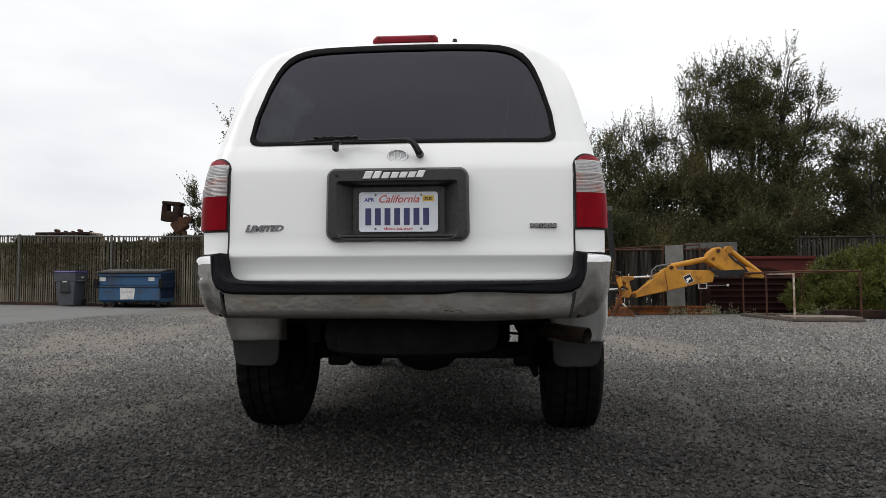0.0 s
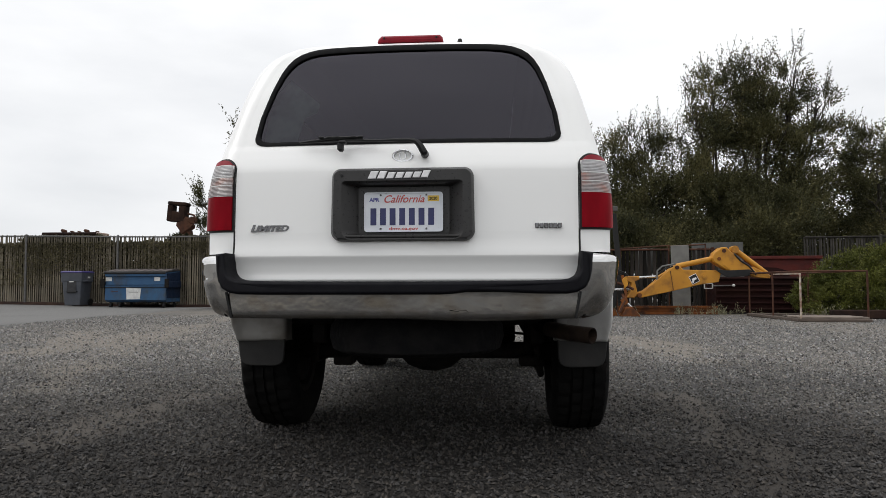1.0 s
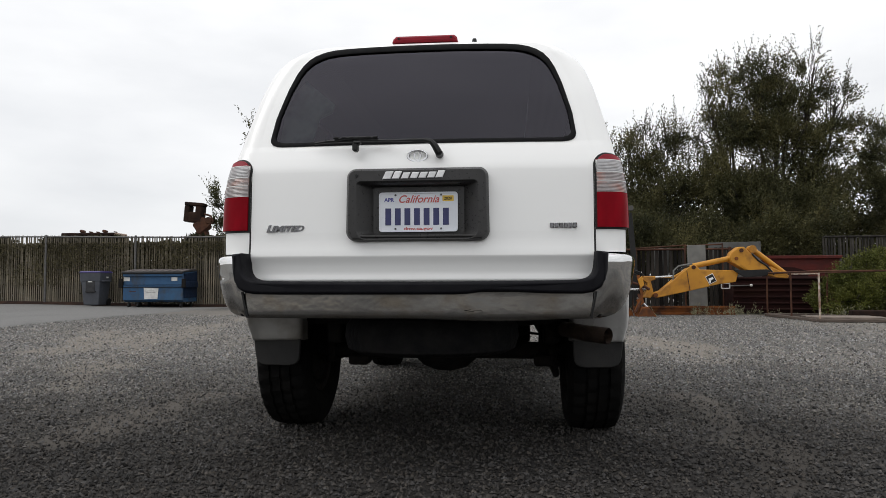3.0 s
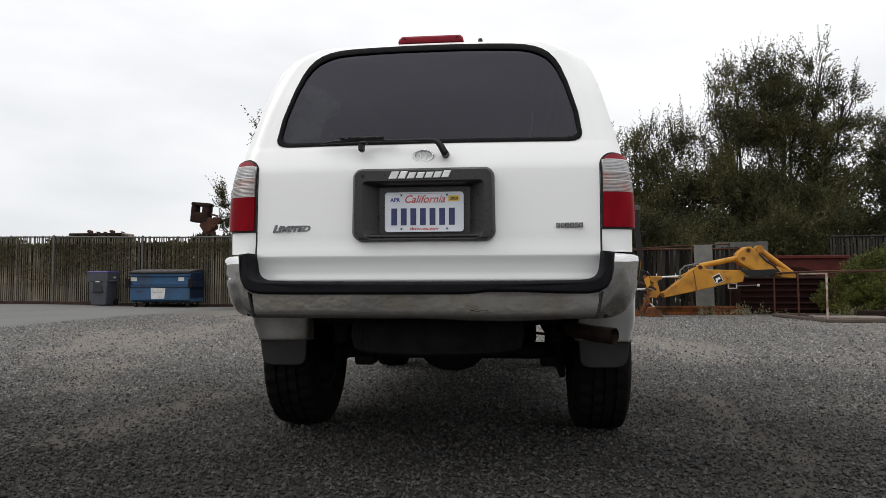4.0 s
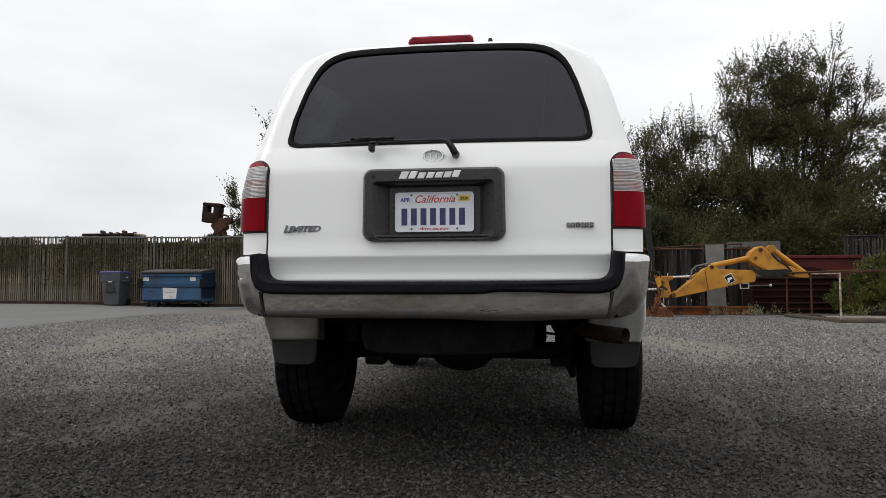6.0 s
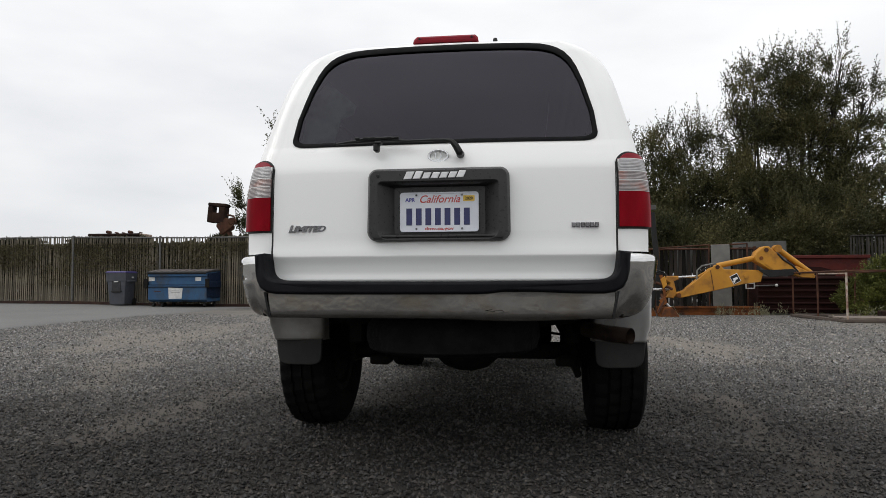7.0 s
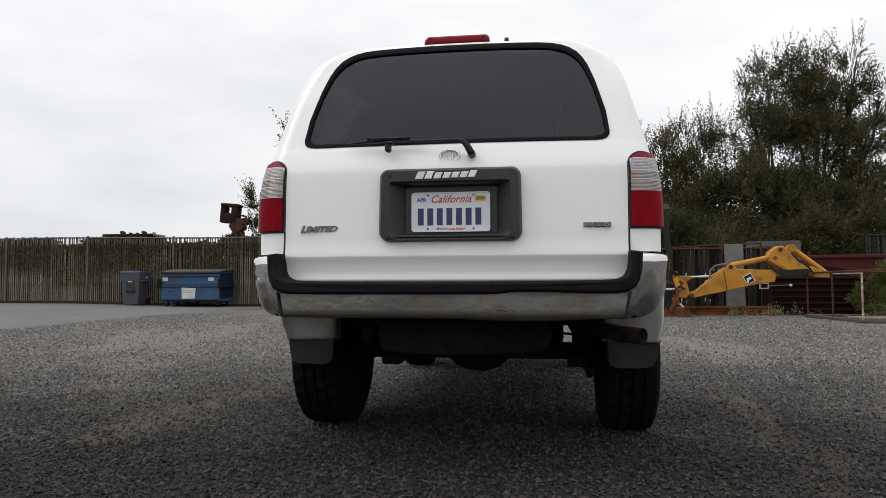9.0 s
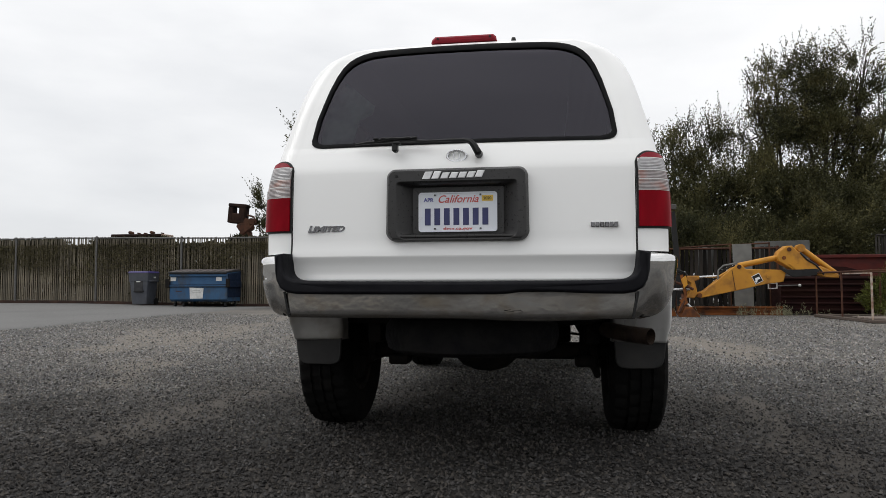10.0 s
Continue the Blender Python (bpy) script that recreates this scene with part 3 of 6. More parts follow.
for side in (-1, 1):
    rows = []
    for z in zb:
        w = lerp(WIDE, z)
        arc = [corner(z, a) for a in (0, 5, 12, 20, 30, 40, 50, 60, 70, 80, 90)]
        y1 = arc[-1][1]
        flank = [(flank_x(z, y), y, z) for y in ys if y > y1 + 0.02 or y >= 0.45]
        while len(flank) < len(ys):
            flank.insert(0, arc[-1])
        ahead = [(flank_x(z, 2.6) - (0.10 if z < 1.12 else 0.03) * t ** 3, 2.6 + (front(z) - 2.6) * t, z) for t in (0.12, 0.25, 0.37, 0.45, 0.53, 0.6, 0.68, 0.8, 0.9, 1)]
        rows.append(arc + flank + ahead)
    rows = mirrored(rows, side)
    m = len(rows[0])
    full = Geo().grid(rows)
    keep = []
    for q in full.f:
        c = [sum(full.v[i][k] for i in q) / 4 for k in range(3)]
        arch = any(math.hypot(c[1] - a, c[2] - WHEEL_R) < 0.43 for a in AXLE_Y)
        low = c[2] < 0.84 and c[1] < 0.46 or c[2] < 0.64 and c[1] < 0.63
        pane = 1.27 < c[2] < 1.62 and any(max(a, 0.72 if side > 0 else 0) < c[1] < b for a, b in PANES)
        if not arch and not pane and not low:
            keep.append(q)
    body.add(full.v, keep)
    liner.add([(p[0] - side * 0.025, p[1] + 0.02, p[2] - 0.012) for p in full.v], [q for q in keep if sum(full.v[i][1] for i in q) / 4 < 3.3 and full.v[q[0]][2] > 0.64])
body.grid([[(u * 0.75, y, 1.12 - 0.05 * max(y - 3.3, 0) + 0.02 * (1 - u * u)) for u in np.linspace(-1, 1, 9)] for y in (3.38, 3.6, 3.9, 4.2, 4.42)][::-1])
body.grid([[(u * 0.775, 4.42 + 0.05 * (1 - u * u), z) for u in np.linspace(-1, 1, 9)] for z in (0.4, 0.7, 1.0, 1.09)])
roof = [[(u * 0.40, skin(u * 0.40, 1.76), 1.76) for u in np.linspace(-1, 1, 13)]]
for a, y in [(15, 0), (30, 0), (45, 0), (60, 0), (75, 0), (90, 0)] + [(90, y) for y in (0.6, 0.8, 1.2, 1.6, 2.0, 2.4, 2.56)]:
    e = corner(1.76, a)
    ye = max(y, e[1])
    xe = e[0] + (flank_x(1.76, ye) - lerp(WIDE, 1.76) if y else 0)
    rise = 0.014 * min((ye - 0.28) / 0.06, 1) + 0.03 * smoothstep(0.28, 1.2, ye)
    roof.append([(u * xe, ye - 0.012 * (1 - u * u) * (not y), 1.76 + rise * (1 - abs(u) ** 2.5)) for u in np.linspace(-1, 1, 13)])
body.grid(roof)
part("body", body, M_PAINT, car, angle=40)

for side in (-1, 1):
    part("gate_gap", Geo().tube([(side * (lerp(GATE, max(z, 0.84)) + 0.003), skin(lerp(GATE, max(z, 0.84)), max(z, 0.84)) + 0.0015, z) for z in np.linspace(0.845, 0.94, 8)], 0.0042, 6), M_BLACK, car)

# glass
def inset(outline, e):
    n, res = len(outline), []
    for i in range(n):
        a, b, c = (Vector(outline[(i + k) % n]) for k in (-1, 0, 1))
        d1, d2 = (b - a).normalized(), (c - b).normalized()
        m = Vector((-d1.y - d2.y, d1.x + d2.x)) / 2
        res.append(tuple(b + m.normalized() * e))
    return res


dense = [(lerp(PANE, z), z) for z in sorted({z for z, _ in PANE} | set(np.arange(1.34, 1.70, 0.03)))]
ring = dense + [(x, dense[-1][1]) for x in (0.06, 0.0, -0.06)] + [(-x, z) for x, z in dense[::-1]] + [(x, dense[0][1]) for x in np.linspace(-0.52, 0.52, 27)]
def shrunk(k):
    """The window's outline drawn in by k of the seal's width, which is widest at the top."""
    return [(x * (1 - 0.030 * k), 1.515 + (z - 1.515) * (1 - (0.125 if z > 1.515 else 0.075) * k)) for x, z in ring]


seal = Geo().grid([[(x, skin(x, z) - d, z) for x, z in o] for o, d in ((ring, -0.004), (ring, 0.003), (shrunk(0.2), 0.005), (shrunk(0.85), 0.004), (shrunk(1.0), 0.001), (shrunk(1.0), -0.012))], True)
window = part("rear_window", Geo().grid([[(u * lerp([(z, x) for x, z in dense], z) * 0.985, skin(u * lerp([(z, x) for x, z in dense], z) * 0.985, z) + 0.006, z) for u in np.linspace(-1, 1, 15)]
                                        for z in [1.286, 1.295, 1.31] + list(np.arange(1.34, 1.74, 0.025))]), M_GLASS, car, "dark tinted rear window", angle=180)
part("seal", seal, M_RUBBER, window, "black rubber window seal", angle=60)
for side in (-1, 1):
    for a, b in PANES:
        rows = [[(flank_x(z, y) - 0.006, y, z) for y in np.linspace(a - 0.06, b + 0.06, 9)] for z in (1.25, 1.35, 1.45, 1.55, 1.64)]
        part("side_window", Geo().grid(mirrored(rows, side)), M_SIDEGLASS, car, "tinted side window", angle=180)
part("windscreen", Geo().grid([[(u * lerp(WIDE, z), front(z) + 0.06 * (1 - u * u) - 0.01, z) for u in np.linspace(-1, 1, 9)] for z in (1.13, 1.3, 1.5, 1.65, 1.75)]), M_CLEARGLASS, car, "clear windscreen")

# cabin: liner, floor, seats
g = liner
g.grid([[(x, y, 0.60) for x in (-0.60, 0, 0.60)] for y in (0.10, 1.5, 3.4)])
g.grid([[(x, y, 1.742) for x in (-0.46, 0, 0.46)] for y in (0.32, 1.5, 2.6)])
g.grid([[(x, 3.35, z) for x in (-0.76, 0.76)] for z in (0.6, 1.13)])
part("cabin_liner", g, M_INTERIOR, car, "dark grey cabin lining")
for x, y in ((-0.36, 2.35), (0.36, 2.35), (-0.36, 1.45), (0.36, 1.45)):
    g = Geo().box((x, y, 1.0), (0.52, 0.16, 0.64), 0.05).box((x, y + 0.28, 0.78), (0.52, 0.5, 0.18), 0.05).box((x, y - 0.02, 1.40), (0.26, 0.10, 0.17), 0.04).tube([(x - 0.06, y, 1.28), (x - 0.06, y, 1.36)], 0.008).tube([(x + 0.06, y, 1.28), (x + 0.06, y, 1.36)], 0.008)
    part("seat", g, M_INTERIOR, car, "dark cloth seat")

# assumed cloth; outline and depth chosen to give a pale patch in the glass
g = Geo()
sag = [(-0.600, 1.30), (-0.595, 1.44), (-0.565, 1.55), (-0.520, 1.610), (-0.380, 1.490), (-0.388, 1.450), (-0.44, 1.425), (-0.46, 1.30)]
for back in (0.0, 0.012):
    g.add([(x, skin(x, z) + 0.07 + back, z) for x, z in sag], [tuple(range(8))[::-1 if back else 1]])
g.f += [(i, (i + 1) % 8, 8 + (i + 1) % 8, 8 + i) for i in range(8)]
part("hung_cloth", g, M_CLOTH, car, "assumed pale green cloth inside the cabin, fitted to the camera's view")

# tail lamps
def lens(z0, z1, a0, a1, out, n=17, ribs=0, crown=1.228):
    """A piece of the lamp round the corner of the body; crown: the lamp's rounded top, which cuts it off."""
    us = [(k / (n - 1)) ** 1.5 for k in range(n)]
    top = [min(z1, crown - 0.046 * (1 - math.sqrt(max(1 - max(1 - u / 0.34, 0) ** 2, 0))) - 0.016 * u ** 3) for u in us]
    m = ribs * 6 if ribs else 6
    rows = []
    for i in range(m + 1):
        o = out + (0.0006 * math.cos(i * math.tau / 6) if ribs else 0)
        rows.append([corner(z0 + (t - z0) * i / m, a0 + (a1 - a0) * u, o) for u, t in zip(us, top)])
    rows.insert(0, [corner(z0, a0 + (a1 - a0) * u, -0.02) for u in us])
    rows.append([corner(t, a0 + (a1 - a0) * u, -0.02) for u, t in zip(us, top)])
    return [[corner(r[0][2], a0 + 0.3, -0.02)] + r + [(r[-1][0] - 0.02, r[-1][1] + 0.004, r[-1][2])] for r in rows]


for side in (-1, 1):
    lamp = part("tail_lamp", Geo().grid(mirrored(lens(0.936, 1.236, 0.02, 88, 0.004, crown=1.236), side)), M_BLACK, car, "black lamp housing")
    part("red_lens", Geo().grid(mirrored(lens(0.944, 1.078, 2.3, 86, 0.013), side)), M_RED, lamp, "deep red lower lens")
    part("clear_lens", Geo().grid(mirrored(lens(1.079, 1.121, 2.3, 85, 0.013, ribs=8), side)), M_CLEARWARM, lamp, "ribbed clear lens")
    part("clear_lens", Geo().grid(mirrored(lens(1.123, 1.155, 2.3, 84, 0.013, ribs=6), side)), M_CLEARWARM, lamp, "ribbed clear lens")
    part("clear_lens", Geo().grid(mirrored(lens(1.157, 1.204, 2.3, 83, 0.013, ribs=8), side)), M_CLEAR, lamp, "ribbed clear lens")
    for z in (1.1203, 1.1543, 1.2030):
        part("lens_divider", Geo().grid(mirrored(lens(z, z + 0.0033, 3.0, 83, 0.0136), side)), M_LABEL, lamp)
    part("red_cap", Geo().grid(mirrored(lens(1.206, 1.232, 3.5, 80, 0.0125, crown=1.229), side)), M_REDFADE, lamp, "faded red top of the lens")

# bumper
def eased(pts, times=2):
    """A line with its corners cut twice."""
    for _ in range(times):
        out = [pts[0]]
        for a, b in zip(pts, pts[1:]):
            out += [tuple(p + (q - p) * k for p, q in zip(a, b)) for k in (0.25, 0.75)]
        pts = out + [pts[-1]]
    return pts


bow = lambda x: -0.125 + 0.045 * (x / 0.655) ** 2
dent = lambda x: 0.006 * math.exp(-((x - 0.30) / 0.09) ** 2)
PROFILE = [(0.08, 0.601), (0.022, 0.603), (0.0135, 0.608), (0.0115, 0.620), (0.0108, 0.635), (0.0100, 0.655), (0.0090, 0.680), (0.0082, 0.694), (0.0075, 0.700), (0.07, 0.701)]
xs = np.linspace(-0.652, 0.652, 61)
rows = [[(x, bow(x) + d + dent(x) * (1 + 1.5 * (z - 0.65)), z - 0.010 * math.exp(-((x - 0.30) / 0.2) ** 2) * (z < 0.62)) for x in xs] for d, z in PROFILE]
bumper = part("bumper", Geo().grid(rows), M_CHROME, car, "dull chrome bumper with a dent, dried dirt and painted reflections", angle=60)
for side in (-1, 1):
    plan = [(0.656, -0.083), (0.70, -0.068), (0.745, -0.040), (0.785, 0.0), (0.815, 0.05), (0.835, 0.11), (0.850, 0.20), (0.862, 0.32), (0.870, 0.45), (0.872, 0.50)]
    prof = [(0.11, 0.598), (0.055, 0.610), (0.034, 0.635), (0.021, 0.67), (0.011, 0.72), (0.004, 0.77), (0.001, 0.80), (0.0, 0.815), (0.003, 0.830), (0.014, 0.841), (0.07, 0.846)]
    plan, prof = eased(plan), eased(prof)
    knock = (0.800, 0.789, 0.022, 0.040, 0.0036) if side > 0 else (0.765, 0.738, 0.030, 0.018, -0.0042)
    rows = []
    for d, z in prof:
        r = []
        for i, (x, y) in enumerate(plan):
            a, b = Vector(plan[max(i - 1, 0)]), Vector(plan[min(i + 1, len(plan) - 1)])
            t = (b - a).normalized()
            k = smoothstep(0.656, 0.74, x)
            f = 9 * i / (len(plan) - 1)
            e = d + knock[4] * math.exp(-((x - knock[0]) / knock[2]) ** 2 - ((z - knock[1]) / knock[3]) ** 2)
            low_z = 0.598 + 0.15 * smoothstep(0.28, 1.0, f / 9) ** 1.2
            x = x + (0.695 - x) * smoothstep(0.712, 0.745, z) if x < 0.695 else x
            r.append((x - t.y * e * (0.35 + 0.65 * k), y + t.x * e * (0.35 + 0.65 * k), low_z + (z - 0.598) * (0.846 - low_z) / 0.248 + 0.006 * (1 - k) * (z < 0.62)))
        rows.append(r)
    cap = part("bumper_end", Geo().grid(mirrored(rows, side)), M_CHROMEEND, bumper, "curved chrome bumper end", angle=60)
half = [(0.0, 0.6915), (0.15, 0.6915), (0.20, 0.694), (0.26, 0.702), (0.36, 0.7005), (0.50, 0.694), (0.61, 0.693), (0.650, 0.699), (0.680, 0.716), (0.697, 0.743), (0.707, 0.78), (0.712, 0.846)]
left = [(-x, 0.6915 if x < 0.6 else z) for x, z in half if x > 0]
inner = [(0.668, 0.850), (0.666, 0.80), (0.659, 0.772), (0.642, 0.753), (0.60, 0.743), (0.3, 0.740), (0.0, 0.738), (-0.3, 0.740), (-0.60, 0.743), (-0.642, 0.753), (-0.659, 0.772), (-0.666, 0.80), (-0.668, 0.850)]
inner = eased(inner)
outl = left[::-1] + half + inner
rows = []
for d, e in ((0.12, 0.0), (0.012, 0.0), (0.003, 0.004), (0.0, 0.010), (0.0, 0.014)):
    ring2 = inset(outl, e)
    rows.append([(x, bow(min(abs(x), 0.655)) + 0.020 * smoothstep(0.66, 0.725, abs(x)) + d - 0.012 + 0.006 * smoothstep(0.74, 0.85, z), z) for x, z in ring2])
n = len(outl)
g = Geo().grid(rows, True)
# face of the pad: bridge the outer run and the inner run
o = len(g.v) - n
outer_run, inner_run = list(range(o, o + len(left) + len(half))), list(range(o + len(left) + len(half), o + n))
i = j = 0
inner_run = inner_run[::-1]
while i < len(outer_run) - 1 or j < len(inner_run) - 1:
    if j == len(inner_run) - 1 or (i < len(outer_run) - 1 and (i + 1) / len(outer_run) <= (j + 1) / len(inner_run)):
        g.f.append((outer_run[i], outer_run[i + 1], inner_run[j]))
        i += 1
    else:
        g.f.append((outer_run[i], inner_run[j + 1], inner_run[j]))
        j += 1
part("step_pad", g, M_STEP, bumper, "black rubber step pad", angle=50)
for a, b in (((0.185, 0.633), (0.21, 0.6365)), ((0.215, 0.632), (0.245, 0.6325)), ((0.243, 0.6365), (0.252, 0.627)), ((0.186, 0.6335), (0.22, 0.629))):
    part("scratch", Geo().tube([(a[0], bow(a[0]) + 0.0098 + dent(a[0]), a[1]), (b[0], bow(b[0]) + 0.0098 + dent(b[0]), b[1])], 0.0011, 4), M_UNDER, bumper)
for top, mid, low in ((-0.663, -0.653, -0.644), (0.663, 0.653, 0.644)):
    part("seam", Geo().tube([(top, -0.0785, 0.702), (mid, -0.0755, 0.65), (low, -0.0720, 0.606)], 0.0042, 6), M_BLACK, bumper)
part("bumper_bracket", Geo().box((0, 0.0, 0.652), (1.37, 0.08, 0.088), 0.006), M_UNDER, bumper)

# plate surround, plate, badges
def shell(loops, closed_back=True):
    """Loops of (outline, depth) joined into a skin, the last one filled."""
    g = Geo().grid([[(x, d, z) for x, z in o] for o, d in loops], True)
    if closed_back:
        n = len(loops[0][0])
        g.f.append(tuple(range(len(g.v) - n, len(g.v))))
    return g


O = rounded(-0.274, 0.274, 0.894, 1.174, (0.036, 0.036, 0.030, 0.030))
O = [(x * (0.972 + 0.052 * math.cos((z - 1.02) * 9)), z + 0.004 * (1 - (x / 0.274) ** 2) * (z > 1.05)) for x, z in O]
A = inset(O, 0.010)
B = rounded(-0.226, 0.226, 0.908, 1.117, (0.03, 0.03, 0.008, 0.008))
C = rounded(-0.178, 0.178, 0.923, 1.108, (0.015, 0.015, 0.008, 0.008))
surround = part("plate_surround", shell([(O, 0.030), (O, -0.014), (A, -0.030), (inset(B, -0.008), -0.031), (B, -0.024), (C, 0.030)]), M_PLASTIC, car, "dark grey plastic plate surround", angle=40)
g = Geo().prism(rounded(-0.222, 0.222, 0.906, 0.918, 0.005), -0.030, -0.010, 1, 0.004)
part("sill", g, M_PLASTIC, surround)
g = Geo().revolve([(-0.034, 0.0001), (-0.034, 0.006), (-0.030, 0.007)], (-0.232, 0, 1.146), 1, 14)
part("lock", g, M_BLACK, surround)
plate = part("number_plate", Geo().prism(rounded(-0.1525, 0.1525, 0.933, 1.085, 0.012), 0.020, 0.024, 1, 0.0012), M_PLATE, car, "white number plate with navy characters as plain bars")
part("plate_rim", shell([(rounded(-0.1535, 0.1535, 0.932, 1.086, 0.012), 0.022), (rounded(-0.1535, 0.1535, 0.932, 1.086, 0.012), 0.0165), (rounded(-0.149, 0.149, 0.9365, 1.0815, 0.010), 0.0165), (rounded(-0.149, 0.149, 0.9365, 1.0815, 0.010), 0.021)], False), M_PLATE, plate)


def writing(name, text, size, x, y, z, material, parent, shear=0.0, deep=0.0006, wide=1.0, label="", bold=0.0004):
    """Raised writing that faces the rear, centred at x, its foot at z."""
    cu = bpy.data.curves.new(name, "FONT")
    cu.body, cu.size, cu.extrude, cu.shear, cu.align_x, cu.offset = text, size, deep, shear, "CENTER", bold
    tmp = bpy.data.objects.new(name, cu)
    scene.collection.objects.link(tmp)
    me = bpy.data.meshes.new_from_object(tmp.evaluated_get(bpy.context.evaluated_depsgraph_get()))
    bpy.data.objects.remove(tmp)
    me.transform(Matrix.Translation((x, y, z)) @ Matrix.Rotation(radians(90), 4, "X") @ Matrix.Diagonal((wide, 1, 1, 1)))
    me.materials.clear()
    me.materials.append(material)
    ob = new(name, me)
    ob.parent = parent
    if label:
        ob["label"] = label
    return ob


def slant_bar(x, z, w, h, y0, y1, lean=0.0, edge=0.0):
    return Geo().prism([(x, z), (x + w, z), (x + w + lean * h, z + h), (x + lean * h, z + h)], y0, y1, 1, edge)


for i in range(7):
    part("plate_bar", slant_bar(-0.129 + i * 0.0375, 0.958, 0.023, 0.066, 0.0188, 0.0203), M_NAVY, plate)
writing("plate_foot", "dmv.ca.gov", 0.0165, 0.0, 0.0195, 0.9395, M_SCRIPT, plate, 0, 0.0006, 1.55, "small red line on the plate", 0.0003)
writing("plate_script", "California", 0.041, 0.0, 0.0195, 1.046, M_SCRIPT, plate, 0.35, label="red script on the plate")
writing("plate_month", "APR", 0.021, -0.114, 0.0195, 1.050, M_VIOLET, plate, bold=0.0007)
part("sticker", Geo().prism(rounded(0.094, 0.138, 1.050, 1.072, 0.002), 0.0188, 0.0203, 1), M_YELLOWTAG, plate, "yellow sticker")
writing("sticker_year", "2020", 0.0155, 0.116, 0.0185, 1.0555, M_BLACK, plate)
for x, z in ((-0.089, 1.075), (0.089, 1.075), (-0.089, 0.944), (0.089, 0.944)):
    part("screw", Geo().revolve([(0.0145, 0.0001), (0.0145, 0.003), (0.0165, 0.0042), (0.0200, 0.0042)], (x, 0, z), 1, 12), M_BADGE, plate)

word = part("model_badge", slant_bar(-0.131, 1.131, 0.030, 0.029, -0.037, -0.030, 0.45, 0.002), M_WHITE, car, "white badge of slanted plain bars")
for i, (x, h) in enumerate(((-0.095, 0.029), (-0.060, 0.023), (-0.026, 0.023), (0.007, 0.023), (0.040, 0.023), (0.072, 0.027))):
    part("badge_bar", slant_bar(x, 1.1315 + 0.0005 * i, 0.027, h, -0.037, -0.030, 0.45, 0.002), M_WHITE, word)
trim_badge = writing("trim_badge", "L", 0.038, -0.594, -0.003 + skin(0.6, 0.95), 0.937, M_BADGE, car, 0.3, 0.003, 1.25, "dull chrome trim lettering", 0.0014)
writing("badge_letters", "IMITED", 0.030, -0.518, -0.003 + skin(0.52, 0.95), 0.939, M_BADGE, trim_badge, 0.3, 0.003, 1.36, "", 0.0015)
maker = part("maker_badge", slant_bar(0.505, 0.943, 0.014, 0.018, 0.012, 0.0235, 0, 0.002), M_BADGE, car, "dull chrome badge of small plain bars")
for i in range(1, 6):
    part("badge_bar", slant_bar(0.505 + i * 0.0173, 0.943, 0.014, 0.018, 0.012, 0.0235, 0, 0.002), M_BADGE, maker)


def oval(cx, cz, a, b, w, y, material, parent, name, turn=0):
    pts = [(cx + a * math.cos(t), y, cz + b * math.sin(t)) for t in np.linspace(0, math.tau, 41)]
    return part(name, Geo().tube(pts, w, 6, False), material, parent, "bright oval badge" if name == "oval_badge" else "")


oval(-0.004, 1.229, 0.0368, 0.0218, 0.0050, 0.0292, M_BADGE, car, "badge_base")
emb = oval(-0.004, 1.229, 0.0365, 0.0215, 0.0042, 0.0265, M_SILVER, car, "oval_badge")
oval(-0.004, 1.231, 0.012, 0.017, 0.0028, 0.027, M_SILVER, emb, "inner_oval")

# rear wiper
wiper = part("wiper", Geo().tube([(0.083, 0.028, 1.234), (0.083, -0.012, 1.234)], [0.016, 0.013], 14).tube(
    [(0.083, -0.010, 1.234), (0.070, -0.016, 1.258), (0.055, -0.014, 1.276), (0.03, -0.008, 1.284), (-0.02, 0.0, 1.286)], [0.014, 0.013, 0.011, 0.009, 0.007], 8).tube(
    [(-0.02, 0.0, 1.286), (-0.12, 0.012, 1.288), (-0.235, 0.018, 1.296)], [0.007, 0.005, 0.004], 6), M_BLACK, car, "black rear wiper resting on the window sill")
part("blade", Geo().tube([(-0.415, 0.034, 1.288), (-0.36, 0.030, 1.293), (-0.235, 0.026, 1.297), (-0.11, 0.030, 1.292)], [0.004, 0.007, 0.009, 0.004], 6).tube(
    [(-0.33, 0.022, 1.297), (-0.29, 0.016, 1.302), (-0.19, 0.016, 1.303), (-0.16, 0.022, 1.298)], 0.006, 6), M_BLACK, wiper)
for x in (-0.325, -0.292, -0.262, -0.196, -0.168):
    part("claw", Geo().box((x, 0.015, 1.3045), (0.020, 0.012, 0.008), 0.002), M_BLACK, wiper)
part("wiper_rest", Geo().box((-0.244, 0.004, 1.263), (0.022, 0.035, 0.034), 0.006).box((-0.236, 0.0, 1.280), (0.03, 0.03, 0.012), 0.004), M_BLACK, car, "black rubber wiper rest")

# high brake lamp and washer nozzle on the roof's rear edge
g = Geo().prism([(-0.148, 1.774), (0.136, 1.774), (0.134, 1.790), (0.122, 1.801), (-0.130, 1.801), (-0.144, 1.788)], 0.285, 0.40, 1, 0.008)
high = part("high_brake_lamp", g, M_REDFADE, car, "faded red brake lamp on the roof edge")
for x in (-0.118, 0.108):
    part("screw", Geo().revolve([(0.2815, 0.0001), (0.2815, 0.0045), (0.287, 0.0055)], (x, 0, 1.789), 1, 12), M_BLACK, high)
